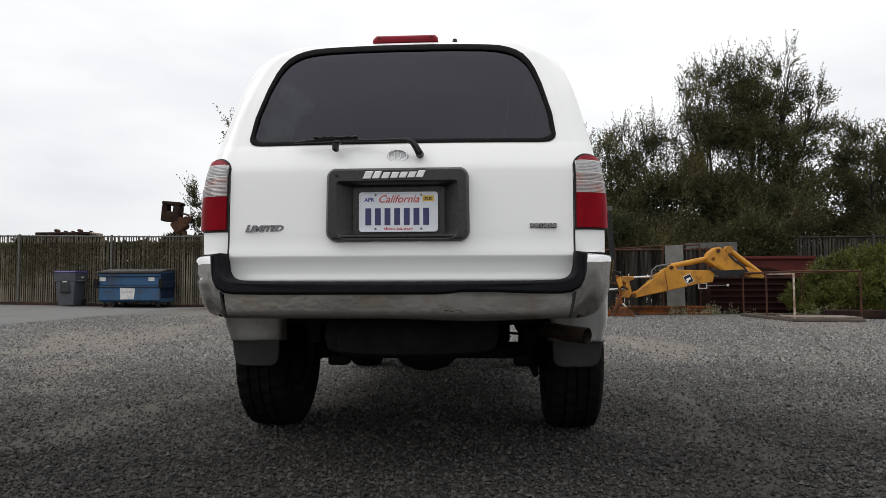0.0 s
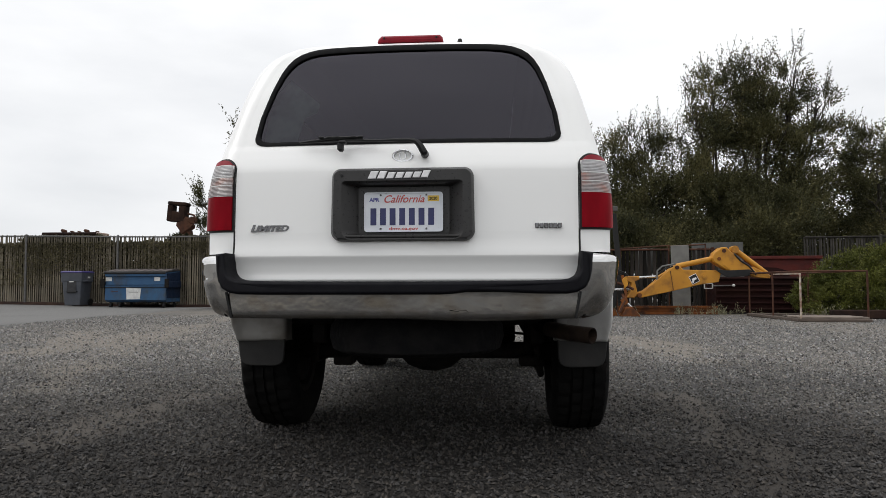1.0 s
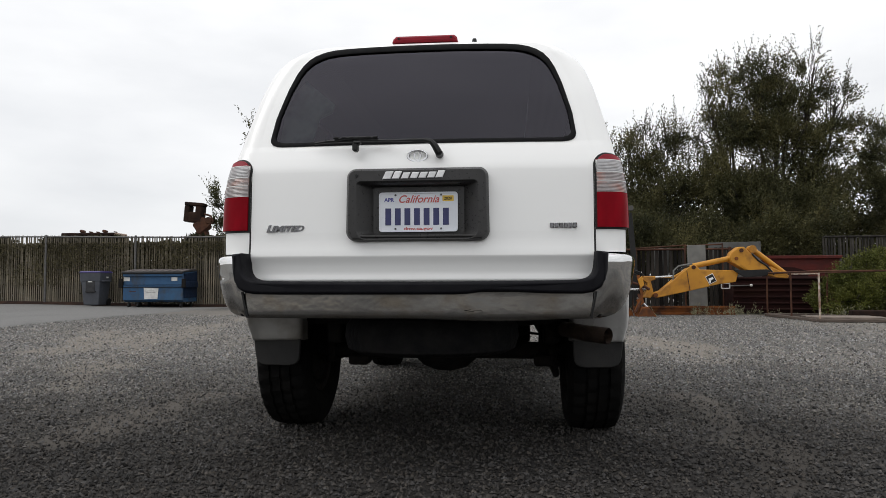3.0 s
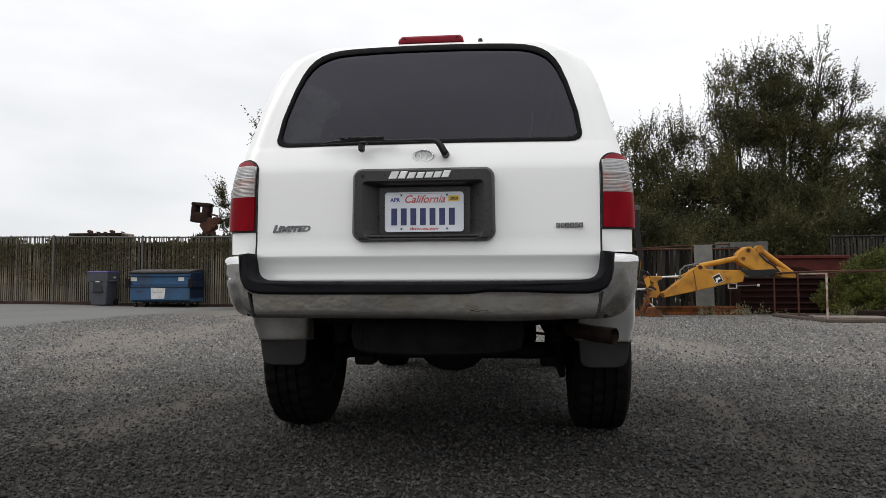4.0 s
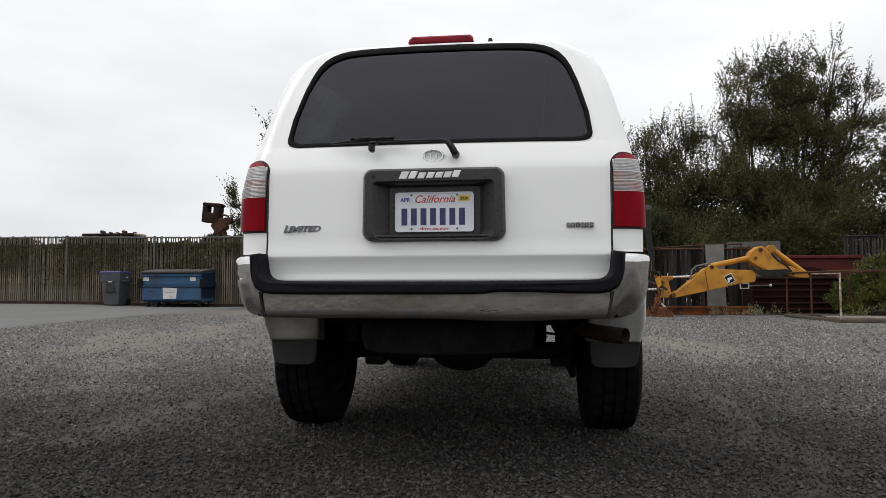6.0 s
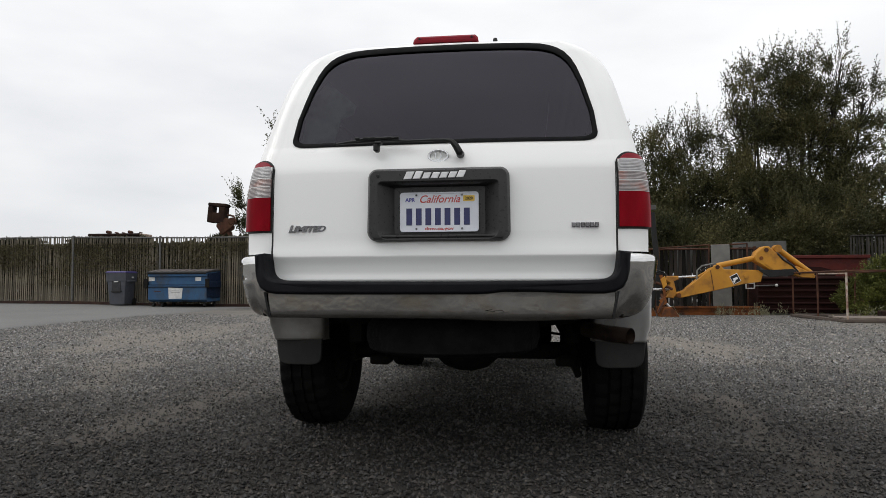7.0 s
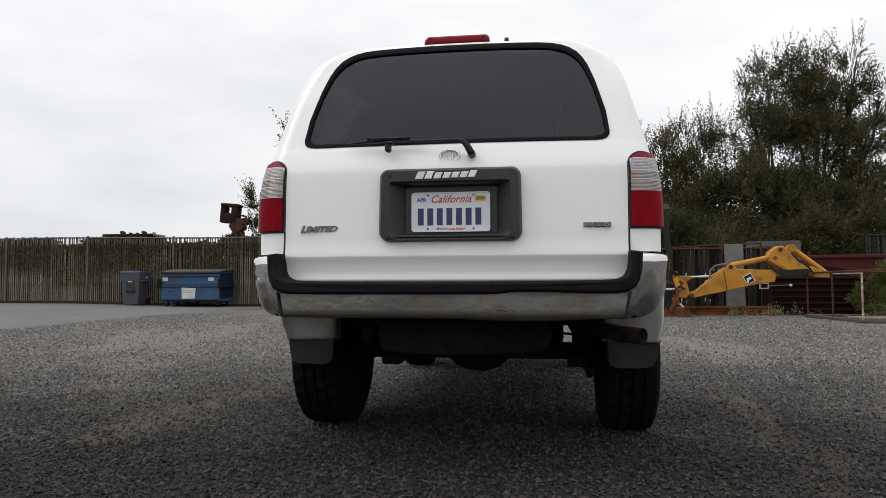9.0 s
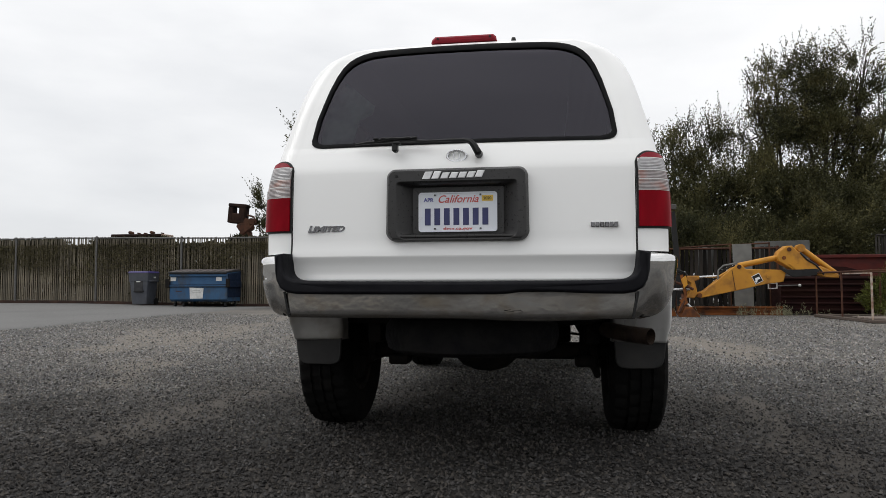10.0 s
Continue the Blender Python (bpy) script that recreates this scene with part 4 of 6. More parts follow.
part("washer_nozzle", Geo().revolve([(1.755, 0.011), (1.772, 0.0105), (1.782, 0.008), (1.785, 0.0001)], (0.208, 0.30, 0), 2, 12), M_BLACK, car, "small black washer nozzle")

# wheels
def wheel_parts(root):
    prof = [(-0.105, 0.215), (-0.128, 0.26), (-0.1325, 0.30), (-0.130, 0.335), (-0.118, 0.366), (-0.108, 0.378), (-0.085, 0.385), (-0.058, 0.387), (-0.056, 0.376), (-0.046, 0.376),
            (-0.044, 0.388), (-0.006, 0.388), (-0.005, 0.377), (0.005, 0.377), (0.006, 0.388), (0.044, 0.388), (0.046, 0.376), (0.056, 0.376), (0.058, 0.387), (0.085, 0.385),
            (0.108, 0.378), (0.118, 0.366), (0.130, 0.335), (0.1325, 0.30), (0.128, 0.26), (0.105, 0.215)]
    lug = lambda i, k: -0.011 if 4 <= i <= 21 and (k + i // 5) % 3 == 0 else 0.0
    tyre = part("tyre", Geo().revolve(prof, (0, 0, 0), 0, 96, lug), M_TYRE, root, "worn black off-road tyre", angle=30)
    part("barrel", Geo().revolve([(0.05, 0.19), (-0.10, 0.19), (-0.106, 0.216)], (0, 0, 0), 0, 40), M_UNDER, root, "dark inner barrel")
    rim = Geo().revolve([(0.105, 0.216), (0.11, 0.205), (0.06, 0.19)], (0, 0, 0), 0, 40)
    rim.revolve([(0.05, 0.0001), (0.055, 0.04), (0.045, 0.075), (0.03, 0.078)], (0, 0, 0), 0, 24)
    for k in range(5):
        m = Matrix.Rotation(k * math.tau / 5, 3, "X")
        rim.box(m @ Vector((0.04, 0.0, 0.125)), (0.03, 0.075, 0.14), 0.012, m)
    part("rim", rim, M_RIM, root, "alloy rim")
    part("brake_drum", Geo().revolve([(-0.09, 0.0001), (-0.09, 0.16), (0.0, 0.165), (0.0, 0.0001)], (0, 0, 0), 0, 28), M_UNDER, root)


for x in (-TRACK, TRACK):
    for y in AXLE_Y:
        hub = part("wheel", Geo().revolve([(-0.14, 0.03), (0.06, 0.035)], (0, 0, 0), 0, 12), M_UNDER, car, "wheel with a coarse black tyre")
        wheel_parts(hub)
        hub.matrix_basis = pose(x, y, WHEEL_R, 0, 0, 0 if x > 0 else 180)

# arch flares, mud flaps
for side in (-1, 1):
    for a in AXLE_Y:
        rows = []
        for t in np.linspace(12, 150, 30):
            c, s = math.cos(radians(t)), math.sin(radians(t))
            rows.append([(side * x, a + r * c, max(WHEEL_R + r * s, 0.30)) for r, x in ((0.40, 0.84), (0.405, 0.868), (0.42, 0.880), (0.45, 0.879), (0.485, 0.862))])
        part("arch_flare", Geo().grid(rows if side > 0 else rows[::-1]), M_PAINT, car, angle=60)
    # the wing's lower corner, above the mud flap
    plan = eased([(0.622, 0.66), (0.624, 0.61), (0.632, 0.582), (0.68, 0.576), (0.74, 0.572), (0.79, 0.560), (0.83, 0.540), (0.858, 0.520), (0.872, 0.516), (0.879, 0.535), (0.882, 0.60), (0.883, 0.70)])
    rows = []
    for z, back in ((0.466, 0.02), (0.470, 0.006), (0.478, 0.0), (0.50, 0.0), (0.54, 0.0), (0.58, 0.0), (0.62, -0.004), (0.66, -0.01), (0.72, -0.02)):
        rows.append([(x - 0.016 * smoothstep(0.57, 0.47, z) * smoothstep(0.80, 0.87, x), y + back + 0.035 * smoothstep(0.57, 0.47, z) * smoothstep(0.78, 0.87, x), z) for x, y in plan])
    cut = next(k for k, (x, _) in enumerate(plan) if x > 0.826)
    part("mud_guard", Geo().grid(mirrored([r[:cut + 1] for r in rows], side)), M_WING if side > 0 else M_GUARD, car, "white lower corner of the wing, light and shade in its colour" if side > 0 else "dusty grey lower corner of the wing, coloured for shade", angle=60)
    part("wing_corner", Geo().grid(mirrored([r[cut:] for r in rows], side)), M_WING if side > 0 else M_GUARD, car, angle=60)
    g = Geo().prism([(side * x, z) for x, z in ((0.634, 0.475), (0.862, 0.475), (0.853, 0.400), (0.848, 0.379), (0.838, 0.363), (0.822, 0.354), (0.80, 0.350), (0.69, 0.348), (0.666, 0.352), (0.650, 0.361), (0.641, 0.376), (0.638, 0.40))], 0.586, 0.600, 1, 0.004)
    part("mud_flap", g, M_FLAP, car, "dark grey rubber mud flap")

# underside
part("floor_pan", Geo().box((0, 2.4, 0.57), (1.30, 3.5, 0.06), 0.02), M_UNDER, car, "dark dirty floor pan")
for x in (-0.50, 0.545):
    part("frame_rail", Geo().box((x, 2.3, 0.50), (0.07, 3.2, 0.11), 0.01), M_UNDER, car)
part("cross_member", Geo().box((0, 1.40, 0.45), (0.93, 0.05, 0.1), 0.01), M_UNDER, car)
part("fuel_tank", Geo().box((0.12, 2.2, 0.45), (0.5, 0.9, 0.18), 0.04), M_UNDER, car)
part("engine_guard", Geo().box((0, 3.3, 0.42), (0.8, 0.6, 0.2), 0.05), M_UNDER, car)
sp = [(0.45, 0.15), (0.445, 0.25), (0.430, 0.30), (0.432, 0.34), (0.45, 0.375), (0.50, 0.39), (0.55, 0.385), (0.585, 0.36), (0.595, 0.30), (0.59, 0.2)]
part("spare_tyre", Geo().revolve(sp, (0.0, 0.50, 0), 2, 48), M_SPARE, car, "spare tyre slung under the boot floor")
part("spare_carrier", Geo().box((0, 0.5, 0.445), (0.30, 0.05, 0.02), 0.005).revolve([(0.438, 0.0001), (0.438, 0.16), (0.46, 0.17)], (0, 0.5, 0), 2, 24), M_UNDER, car)
g = Geo().tube([(-0.66, 1.03, 0.385), (0.66, 1.03, 0.385)], 0.045, 14)
g.revolve([(-0.16, 0.06), (-0.12, 0.10), (-0.05, 0.125), (0.02, 0.13), (0.10, 0.11), (0.16, 0.06)], (0.02, 1.03, 0.405), 0, 20)
for x in (-0.42, 0.52):
    g.box((x, 0.93, 0.345), (0.10, 0.12, 0.05), 0.01).tube([(x, 1.0, 0.36), (x * 1.0, 0.75, 0.62)], 0.028, 10)
part("rear_axle", g, M_UNDER, car, "black rear axle with its differential")
part("suspension_link", Geo().tube([(0.57, 1.33, 0.30), (0.58, 0.94, 0.275), (0.56, 0.92, 0.40), (0.57, 0.98, 0.52)], 0.018, 8), M_UNDER, car)
part("suspension_link", Geo().tube([(-0.57, 1.33, 0.34), (-0.58, 0.94, 0.34), (-0.57, 0.96, 0.52)], 0.018, 8), M_UNDER, car)
pipe = Geo().tube([(0.600, 0.585, 0.523), (0.61, 0.56, 0.522), (0.675, 0.44, 0.515), (0.762, 0.36, 0.509)], [0.035] * 4, 16, False)
pipe.tube([(0.762, 0.36, 0.509), (0.750, 0.371, 0.510), (0.69, 0.426, 0.5137)], [0.031, 0.031, 0.031], 16, False)
part("brake_line", Geo().tube([(0.36, 1.0, 0.455), (0.44, 0.99, 0.478), (0.53, 0.98, 0.470)], 0.007, 6), M_UNDER, car)
part("exhaust_pipe", pipe, M_PIPE, car, "rusty exhaust pipe turned outwards")
# inner run in near-black, the shade under the body put into its colour
part("exhaust_run", Geo().tube([(0.30, 1.30, 0.50), (0.50, 1.05, 0.55), (0.56, 0.72, 0.530), (0.61, 0.56, 0.522)], [0.03, 0.03, 0.032, 0.034], 16, False), M_UNDER, car, "exhaust run under the floor, black for the shade there")


# ---- fences ----
def slat_mesh(w, d, h, material, seed):
    rng = random.Random(seed)
    g = Geo()
    top = h * (1 - 0.006 * rng.random())
    g.prism([(-w / 2, 0), (w / 2, 0), (w / 2 - 0.004, top), (-w / 2 + 0.004, top - 0.012 * rng.random())], -d / 2, d / 2, 1)
    me = bpy.data.meshes.new("slat")
    me.from_pydata(g.v, [], g.f)
    me.materials.append(material)
    return me


def slat_fence(name, x0, x1, line, height, pitch, width, posts, material, label, post_mat, seed, foot=0.06, rail=True):
    rng = random.Random(seed)
    f = thing(name, label, "fence", (0, 0, 0), kind="structure")
    kinds = [slat_mesh(width, 0.012, height - foot - d, material, seed + i) for i, d in enumerate((-0.045, -0.03, -0.05, -0.01, -0.04, -0.05))]
    tall = slat_mesh(width, 0.012, height - foot - 0.17, material, seed + 9)
    x = x0
    while x < x1:
        s = new("slat", tall if noise.noise((x * 0.9, seed, 0)) > 0.32 and rng.random() < 0.3 else rng.choice(kinds))
        s.parent = f
        y = line(x)
        s.matrix_basis = pose(x, y, gz(x, y) + foot, rng.uniform(-0.6, 0.6), rng.uniform(-0.7, 0.7), rng.uniform(-9, 9))
        x += pitch * rng.uniform(0.93, 1.07)
    for x in posts:
        y = line(x) - 0.045
        part("post", Geo().tube([(x, y, gz(x, y) - 0.05), (x, y, height + gz(x, y) + 0.03)], 0.036, 12).revolve([(0, 0.04), (0.02, 0.036), (0.035, 0.0001)], (x, y, height + gz(x, y) + 0.03), 2, 12), post_mat, f)
    if rail:
        part("top_rail", Geo().tube([(x, line(x) - 0.02, height + gz(x, line(x))) for x in np.linspace(x0, x1, 14)], 0.024, 8), post_mat, f)
    return f


fy = lambda x: 19.40 - 0.0615 * (x + 9.1)
fence = slat_fence("fence_west", -26, -0.6, fy, 2.30, 0.078, 0.047, [-25.2, -21.9, -18.6, -15.3, -12.0, -8.7, -5.4, -2.1], M_SLAT,
                   "chain-link fence filled with weathered brown privacy slats", M_GALV, 3)
# dark rust here also stands in for the shade under the dumpster
part("bottom_board", Geo().grid([[(x, fy(x) + d, gz(x, fy(x)) + h) for x in np.linspace(-26, -0.6, 40)] for d, h in ((-0.20, 0.012), (-0.14, 0.06), (-0.03, 0.10), (0.03, 0.10), (0.06, 0.0))]), M_DARKRUST, fence, "rust-brown earth and board along the fence foot, darkened for shade", angle=30)


def leaves(name, pts, dirs, length, width, material, rng, label="", parent=None, category="", kind="stuff"):
    """Many small pointed leaves, each a bent diamond, at points with rough directions."""
    n = len(pts)
    d = dirs + rng.normal(0, 0.55, (n, 3))
    d /= np.linalg.norm(d, axis=1, keepdims=True) + 1e-9
    s = np.cross(d, rng.normal(0, 1, (n, 3)))
    s /= np.linalg.norm(s, axis=1, keepdims=True) + 1e-9
    up = np.cross(s, d)
    L = (length * rng.uniform(0.6, 1.3, n))[:, None]
    W = (width * rng.uniform(0.7, 1.3, n))[:, None]
    vs = np.stack([pts, pts + d * L * 0.45 + s * W / 2 + up * W * 0.18, pts + d * L, pts + d * L * 0.45 - s * W / 2 + up * W * 0.18], 1).reshape(-1, 3)
    me = bpy.data.meshes.new(name)
    me.vertices.add(4 * n)
    me.vertices.foreach_set("co", vs.astype(np.float32).ravel())
    me.loops.add(4 * n)
    me.loops.foreach_set("vertex_index", np.arange(4 * n, dtype=np.int32))
    me.polygons.add(n)
    me.polygons.foreach_set("loop_start", np.arange(0, 4 * n, 4, dtype=np.int32))
    me.polygons.foreach_set("loop_total", np.full(n, 4, dtype=np.int32))
    me.update(calc_edges=True)
    me.materials.append(material)
    ob = new(name, me)
    if parent:
        ob.parent = parent
        ob.matrix_parent_inverse = parent.matrix_world.inverted()
        if label:
            ob["label"] = label
    else:
        tagged(ob, label, category, kind=kind)
    return ob


rng = np.random.default_rng(11)
n = 75000
vx = rng.uniform(-26, -0.6, n)
vz = np.where(rng.random(n) < 0.3, rng.uniform(1.70, 2.26, n), 2.24 * rng.beta(1.5, 1.25, n))
keep = np.array([noise.noise((a * 0.55, b * 0.9, 2.0)) > -0.75 and (b < 2.02 + 0.12 * noise.noise((a * 2.3, 0, 5.0)) or noise.noise((a * 0.33, 0.7, 9.0)) > -0.22) for a, b in zip(vx, vz)])
vx, vz = vx[keep], vz[keep]
vp = np.stack([vx, 19.40 - 0.0615 * (vx + 9.1) + rng.uniform(0.10, 0.60, len(vx)), vz + 0.06], 1)
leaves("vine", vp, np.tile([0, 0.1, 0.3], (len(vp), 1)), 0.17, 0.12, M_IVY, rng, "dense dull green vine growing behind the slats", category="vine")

m_ = 65000
fx, fz = rng.uniform(-26, -0.6, m_), rng.uniform(0.7, 2.15, m_)
sel = np.array([noise.noise((a * 0.5, b * 0.8, 4.0)) + 0.9 * (b - 1.45) for a, b in zip(fx, fz)]) > rng.normal(0.05, 0.35, m_)
fx, fz = fx[sel], fz[sel]
fp = np.stack([fx, 19.40 - 0.0615 * (fx + 9.1) - rng.uniform(0.01, 0.05, len(fx)), fz], 1)
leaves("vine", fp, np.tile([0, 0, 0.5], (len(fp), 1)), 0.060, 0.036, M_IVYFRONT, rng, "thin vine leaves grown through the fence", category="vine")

dark_line = lambda x: 15.3
slat_fence("fence_north", 1.6, 5.9, dark_line, 1.58, 0.11, 0.085, [1.7, 3.45, 5.8], M_RUSTSLAT, "low dark slatted fence with a rusty top rail", M_RUST, 21)
far_line = lambda x: 16.9 - 0.06 * (x - 8)
slat_fence("fence_east", 8.7, 15.5, far_line, 1.96, 0.072, 0.052, [10.6, 12.6, 15.0], M_DARKSLAT, "dark weathered slatted fence under the trees", M_DARKSLAT, 22)

# ---- things by the road ----
dump = thing("dumpster", "blue steel dumpster with dark plastic lids by the fence", "dumpster", (-10.85, 18.9, gz(-10.85, 18.9)))
dz = gz(-10.85, 18.9) + 0.02
X0, X1, Y0 = -11.77, -9.81, 18.42
prof = [(Y0 + 0.10, 0.17), (Y0, 0.24), (Y0, 0.64), (Y0 - 0.03, 0.655), (Y0 - 0.03, 0.70), (Y0 + 0.03, 0.715), (Y0 + 0.05, 1.02), (Y0 - 0.01, 1.04), (Y0 - 0.01, 1.09), (Y0 + 0.98, 1.16), (Y0 + 0.98, 0.17)]
part("body", Geo().prism([(y, z + dz) for y, z in prof], X0, X1, 0, 0.008), M_BLUE, dump, "scuffed blue steel body")
part("band", Geo().box(((X0 + X1) / 2, Y0 + 0.012, 1.03 + dz), (1.97, 0.06, 0.11), 0.008), M_BLUE, dump, "dark blue band")
for i, (a, b) in enumerate(((X0 - 0.02, -10.86), (-10.84, X1 + 0.02))):
    lid = part("lid", Geo().prism([(Y0 - 0.05, 1.09 + dz), (Y0 - 0.05, 1.125 + dz), (Y0 + 0.5, 1.185 + dz), (Y0 + 1.0, 1.20 + dz), (Y0 + 1.0, 1.16 + dz)], a, b, 0, 0.008), M_LID, dump, "dark ribbed plastic lid")
    for k in range(4):
        x = a + (b - a) * (k + 0.5) / 4
        part("rib", Geo().prism([(Y0 - 0.03, 1.10 + dz), (Y0 - 0.03, 1.135 + dz), (Y0 + 0.5, 1.204 + dz), (Y0 + 0.97, 1.232 + dz), (Y0 + 0.97, 1.19 + dz)], x - 0.085, x + 0.085, 0, 0.008), M_LIDRIB, lid)
for x in (X0 - 0.05, X1 + 0.05):
    part("fork_pocket", Geo().box((x, Y0 + 0.42, 0.72 + dz), (0.10, 0.90, 0.20), 0.01), M_NAVYPAINT, dump, "dark steel fork pocket")
    part("pocket_mouth", Geo().box((x, Y0 - 0.045, 0.76 + dz), (0.125, 0.05, 0.28), 0.006), M_UNDER, dump)
for x in (X0 + 0.12, X0 + 0.42, X1 - 0.12):
    for y in (Y0 + 0.16, Y0 + 0.85):
        part("caster", Geo().revolve([(-0.025, 0.0001), (-0.025, 0.07), (0.025, 0.07), (0.025, 0.0001)], (x, y, dz + 0.06), 0, 16).box((x, y, dz + 0.14), (0.07, 0.06, 0.07), 0.005), M_BLACK, dump)
# navy strip stands in for the shade line at the rib
part("band", Geo().box(((X0 + X1) / 2, Y0 - 0.01, 0.705 + dz), (1.96, 0.05, 0.022), 0.004), M_NAVYPAINT, dump, "dark strip for shade at the rib")
part("lid_lip", Geo().box(((X0 + X1) / 2, Y0 - 0.055, 1.105 + dz), (2.0, 0.03, 0.055), 0.006), M_LID, dump)
part("lid_gap", Geo().box(((X0 + X1) / 2, Y0 - 0.026, 1.065 + dz), (1.96, 0.02, 0.035), 0.003), M_BLACK, dump)
# black strip painted where the rib only casts shade
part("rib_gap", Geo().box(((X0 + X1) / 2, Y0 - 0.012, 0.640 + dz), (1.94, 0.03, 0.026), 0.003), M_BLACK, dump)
# added sheet that makes this one side darker than the blue body
part("side_panel", Geo().prism([(Y0 + 0.06, 0.30 + dz), (Y0 + 0.03, 0.66 + dz), (Y0 + 0.07, 1.06 + dz), (Y0 + 0.94, 1.12 + dz), (Y0 + 0.94, 0.30 + dz)], X1, X1 + 0.035, 0, 0.003), M_NAVYPAINT, dump, "dark blue sheet added over one side")
notice = part("notice", Geo().prism([(-11.06, 0.26), (-10.63, 0.27), (-10.60, 0.60), (-11.08, 0.62)], Y0 - 0.012, Y0 - 0.004, 1), M_LABEL, dump, "white notice with faded lines")
for o in (notice,):
    o.location.z += dz
for i, w in enumerate((0.26, 0.30)):
    part("notice_bar", Geo().box((-10.84, Y0 - 0.014, 0.52 - i * 0.05 + dz), (w, 0.003, 0.008)), M_GALV, dump)
for x in (-11.66, -10.10):
    s = part("sticker", Geo().box((x, Y0 + 0.030, 0.89 + dz), (0.19, 0.006, 0.12)), M_LABEL, dump, "small white sticker")
part("scrape", Geo().box((-11.45, Y0 - 0.004, 0.50 + dz), (0.22, 0.004, 0.02)), M_RUST, dump)

cart = thing("wheeled_bin", "dark grey wheeled refuse bin with a purple-blue lid", "bin")
def taper(w0, d0, w1, d1, z0, z1, g=None, edge=0.03):
    g = g or Geo()
    rows = []
    for z, w, d in ((z0, w0 * 0.94, d0 * 0.94), (z0 + 0.02, w0, d0), (z1, w1, d1)):
        rows.append([(x, y, z) for x, y in rounded(-w / 2, w / 2, -d / 2, d / 2, edge, 3)])
    g.grid(rows, True)
    m = len(rows[0])
    k = len(g.v) - 3 * m
    g.f += [tuple(range(k, k + m))[::-1], tuple(range(k + 2 * m, k + 3 * m))]
    return g


g = taper(0.50, 0.56, 0.62, 0.68, 0.03, 0.80)
taper(0.66, 0.72, 0.69, 0.76, 0.79, 1.06, g)
part("body", g, M_CART, cart, "dark grey plastic body", angle=30)
part("lid", taper(0.72, 0.80, 0.64, 0.70, 1.06, 1.12), M_PURPLE, cart, "purple-blue plastic lid", angle=30)
part("catch_bar", Geo().tube([(-0.15, -0.30, 0.47), (-0.15, -0.36, 0.46), (0.17, -0.36, 0.46), (0.17, -0.30, 0.47)], 0.014, 8), M_BLACK, cart)
# raised darker plate; its tone stands in for shade inside the recess
part("front_recess", Geo().prism(rounded(-0.15, 0.15, 0.42, 0.84, 0.02, 3), -0.346, -0.33, 1, 0.004), M_LID, cart)
part("label", Geo().box((-0.0, -0.356, 0.78), (0.14, 0.004, 0.035)), M_LABEL, cart)
part("label", Geo().box((0.350, 0.05, 0.92), (0.006, 0.14, 0.05)), M_LABEL, cart)
part("lug", Geo().box((0.35, 0.0, 0.80), (0.08, 0.5, 0.05), 0.01), M_CART, cart)
part("lug", Geo().box((-0.35, 0.0, 0.80), (0.08, 0.5, 0.05), 0.01), M_CART, cart)
part("handle", Geo().tube([(-0.25, 0.40, 1.0), (-0.25, 0.46, 1.03), (0.25, 0.46, 1.03), (0.25, 0.40, 1.0)], 0.015, 8), M_CART, cart)
for x in (-0.27, 0.27):
    part("wheel", Geo().revolve([(-0.03, 0.0001), (-0.03, 0.12), (0.03, 0.12), (0.03, 0.0001)], (x, 0.30, 0.12), 0, 20), M_BLACK, cart)
cart.matrix_world = pose(-13.03, 19.0, gz(-13.03, 19.0) + 0.02, 0, 0, 3)

# ---- beyond the western fence ----
tank = thing("scrap_container", "rusty flat-topped steel container behind the fence", "container", (-16.3, 24.8, 0))
part("hull", Geo().box((-16.53, 24.5, 1.36), (2.16, 0.9, 2.72), 0.03), M_DARKRUST, tank)
part("rim", Geo().box((-16.53, 24.5, 2.79), (2.26, 1.0, 0.11), 0.03), M_DARKRUST, tank, "rusty rim")
part("end_plate", Geo().box((-15.36, 24.4, 2.70), (0.10, 0.8, 0.26), 0.02, Matrix.Rotation(radians(14), 3, "Y")), M_RUSTLIGHT, tank, "pale rusty end plate")
for x, s in ((-16.85, 0.12), (-15.9, 0.11), (-16.5, 0.05), (-15.45, 0.04), (-16.2, 0.04)):
    part("scrap_lump", Geo().box((x, 24.2, 2.86 + s * 0.4), (s * 1.6, 0.2, s), s * 0.3, Matrix.Rotation(0.3, 3, "Y")), M_RUST, tank)

arm = thing("scrap_attachment", "rusty steel machine attachment standing above the fence", "machine part", (-10.6, 22, 0))
tilt = Matrix.Rotation(radians(5), 3, "Y")
g = Geo()
c = Vector((-11.10, 22.0, 3.38))
for p, s in (((0, 0, 0.30), (0.70, 0.42, 0.13)), ((-0.25, 0, -0.06), (0.19, 0.40, 0.60)), ((0.20, 0, -0.06), (0.25, 0.405, 0.60)), ((-0.02, 0, -0.18), (0.56, 0.38, 0.38))):
    g.box(c + tilt @ Vector(p), s, 0.03, tilt)
part("head", g, M_DARKRUST, arm, "rusty box-shaped head with a square hole")
part("knuckle", Geo().box((-10.80, 21.95, 2.88), (0.52, 0.3, 0.5), 0.06, Matrix.Rotation(radians(-35), 3, "Y")).revolve([(-0.2, 0.0001), (-0.2, 0.12), (0.2, 0.12), (0.2, 0.0001)], (-10.52, 22, 3.08), 1, 16), M_RUST, arm)
part("hose", Geo().tube([(-10.66, 21.8, 3.30), (-10.42, 21.8, 3.24), (-10.34, 21.8, 3.02), (-10.52, 21.8, 2.86)], 0.035, 8), M_RUST, arm)
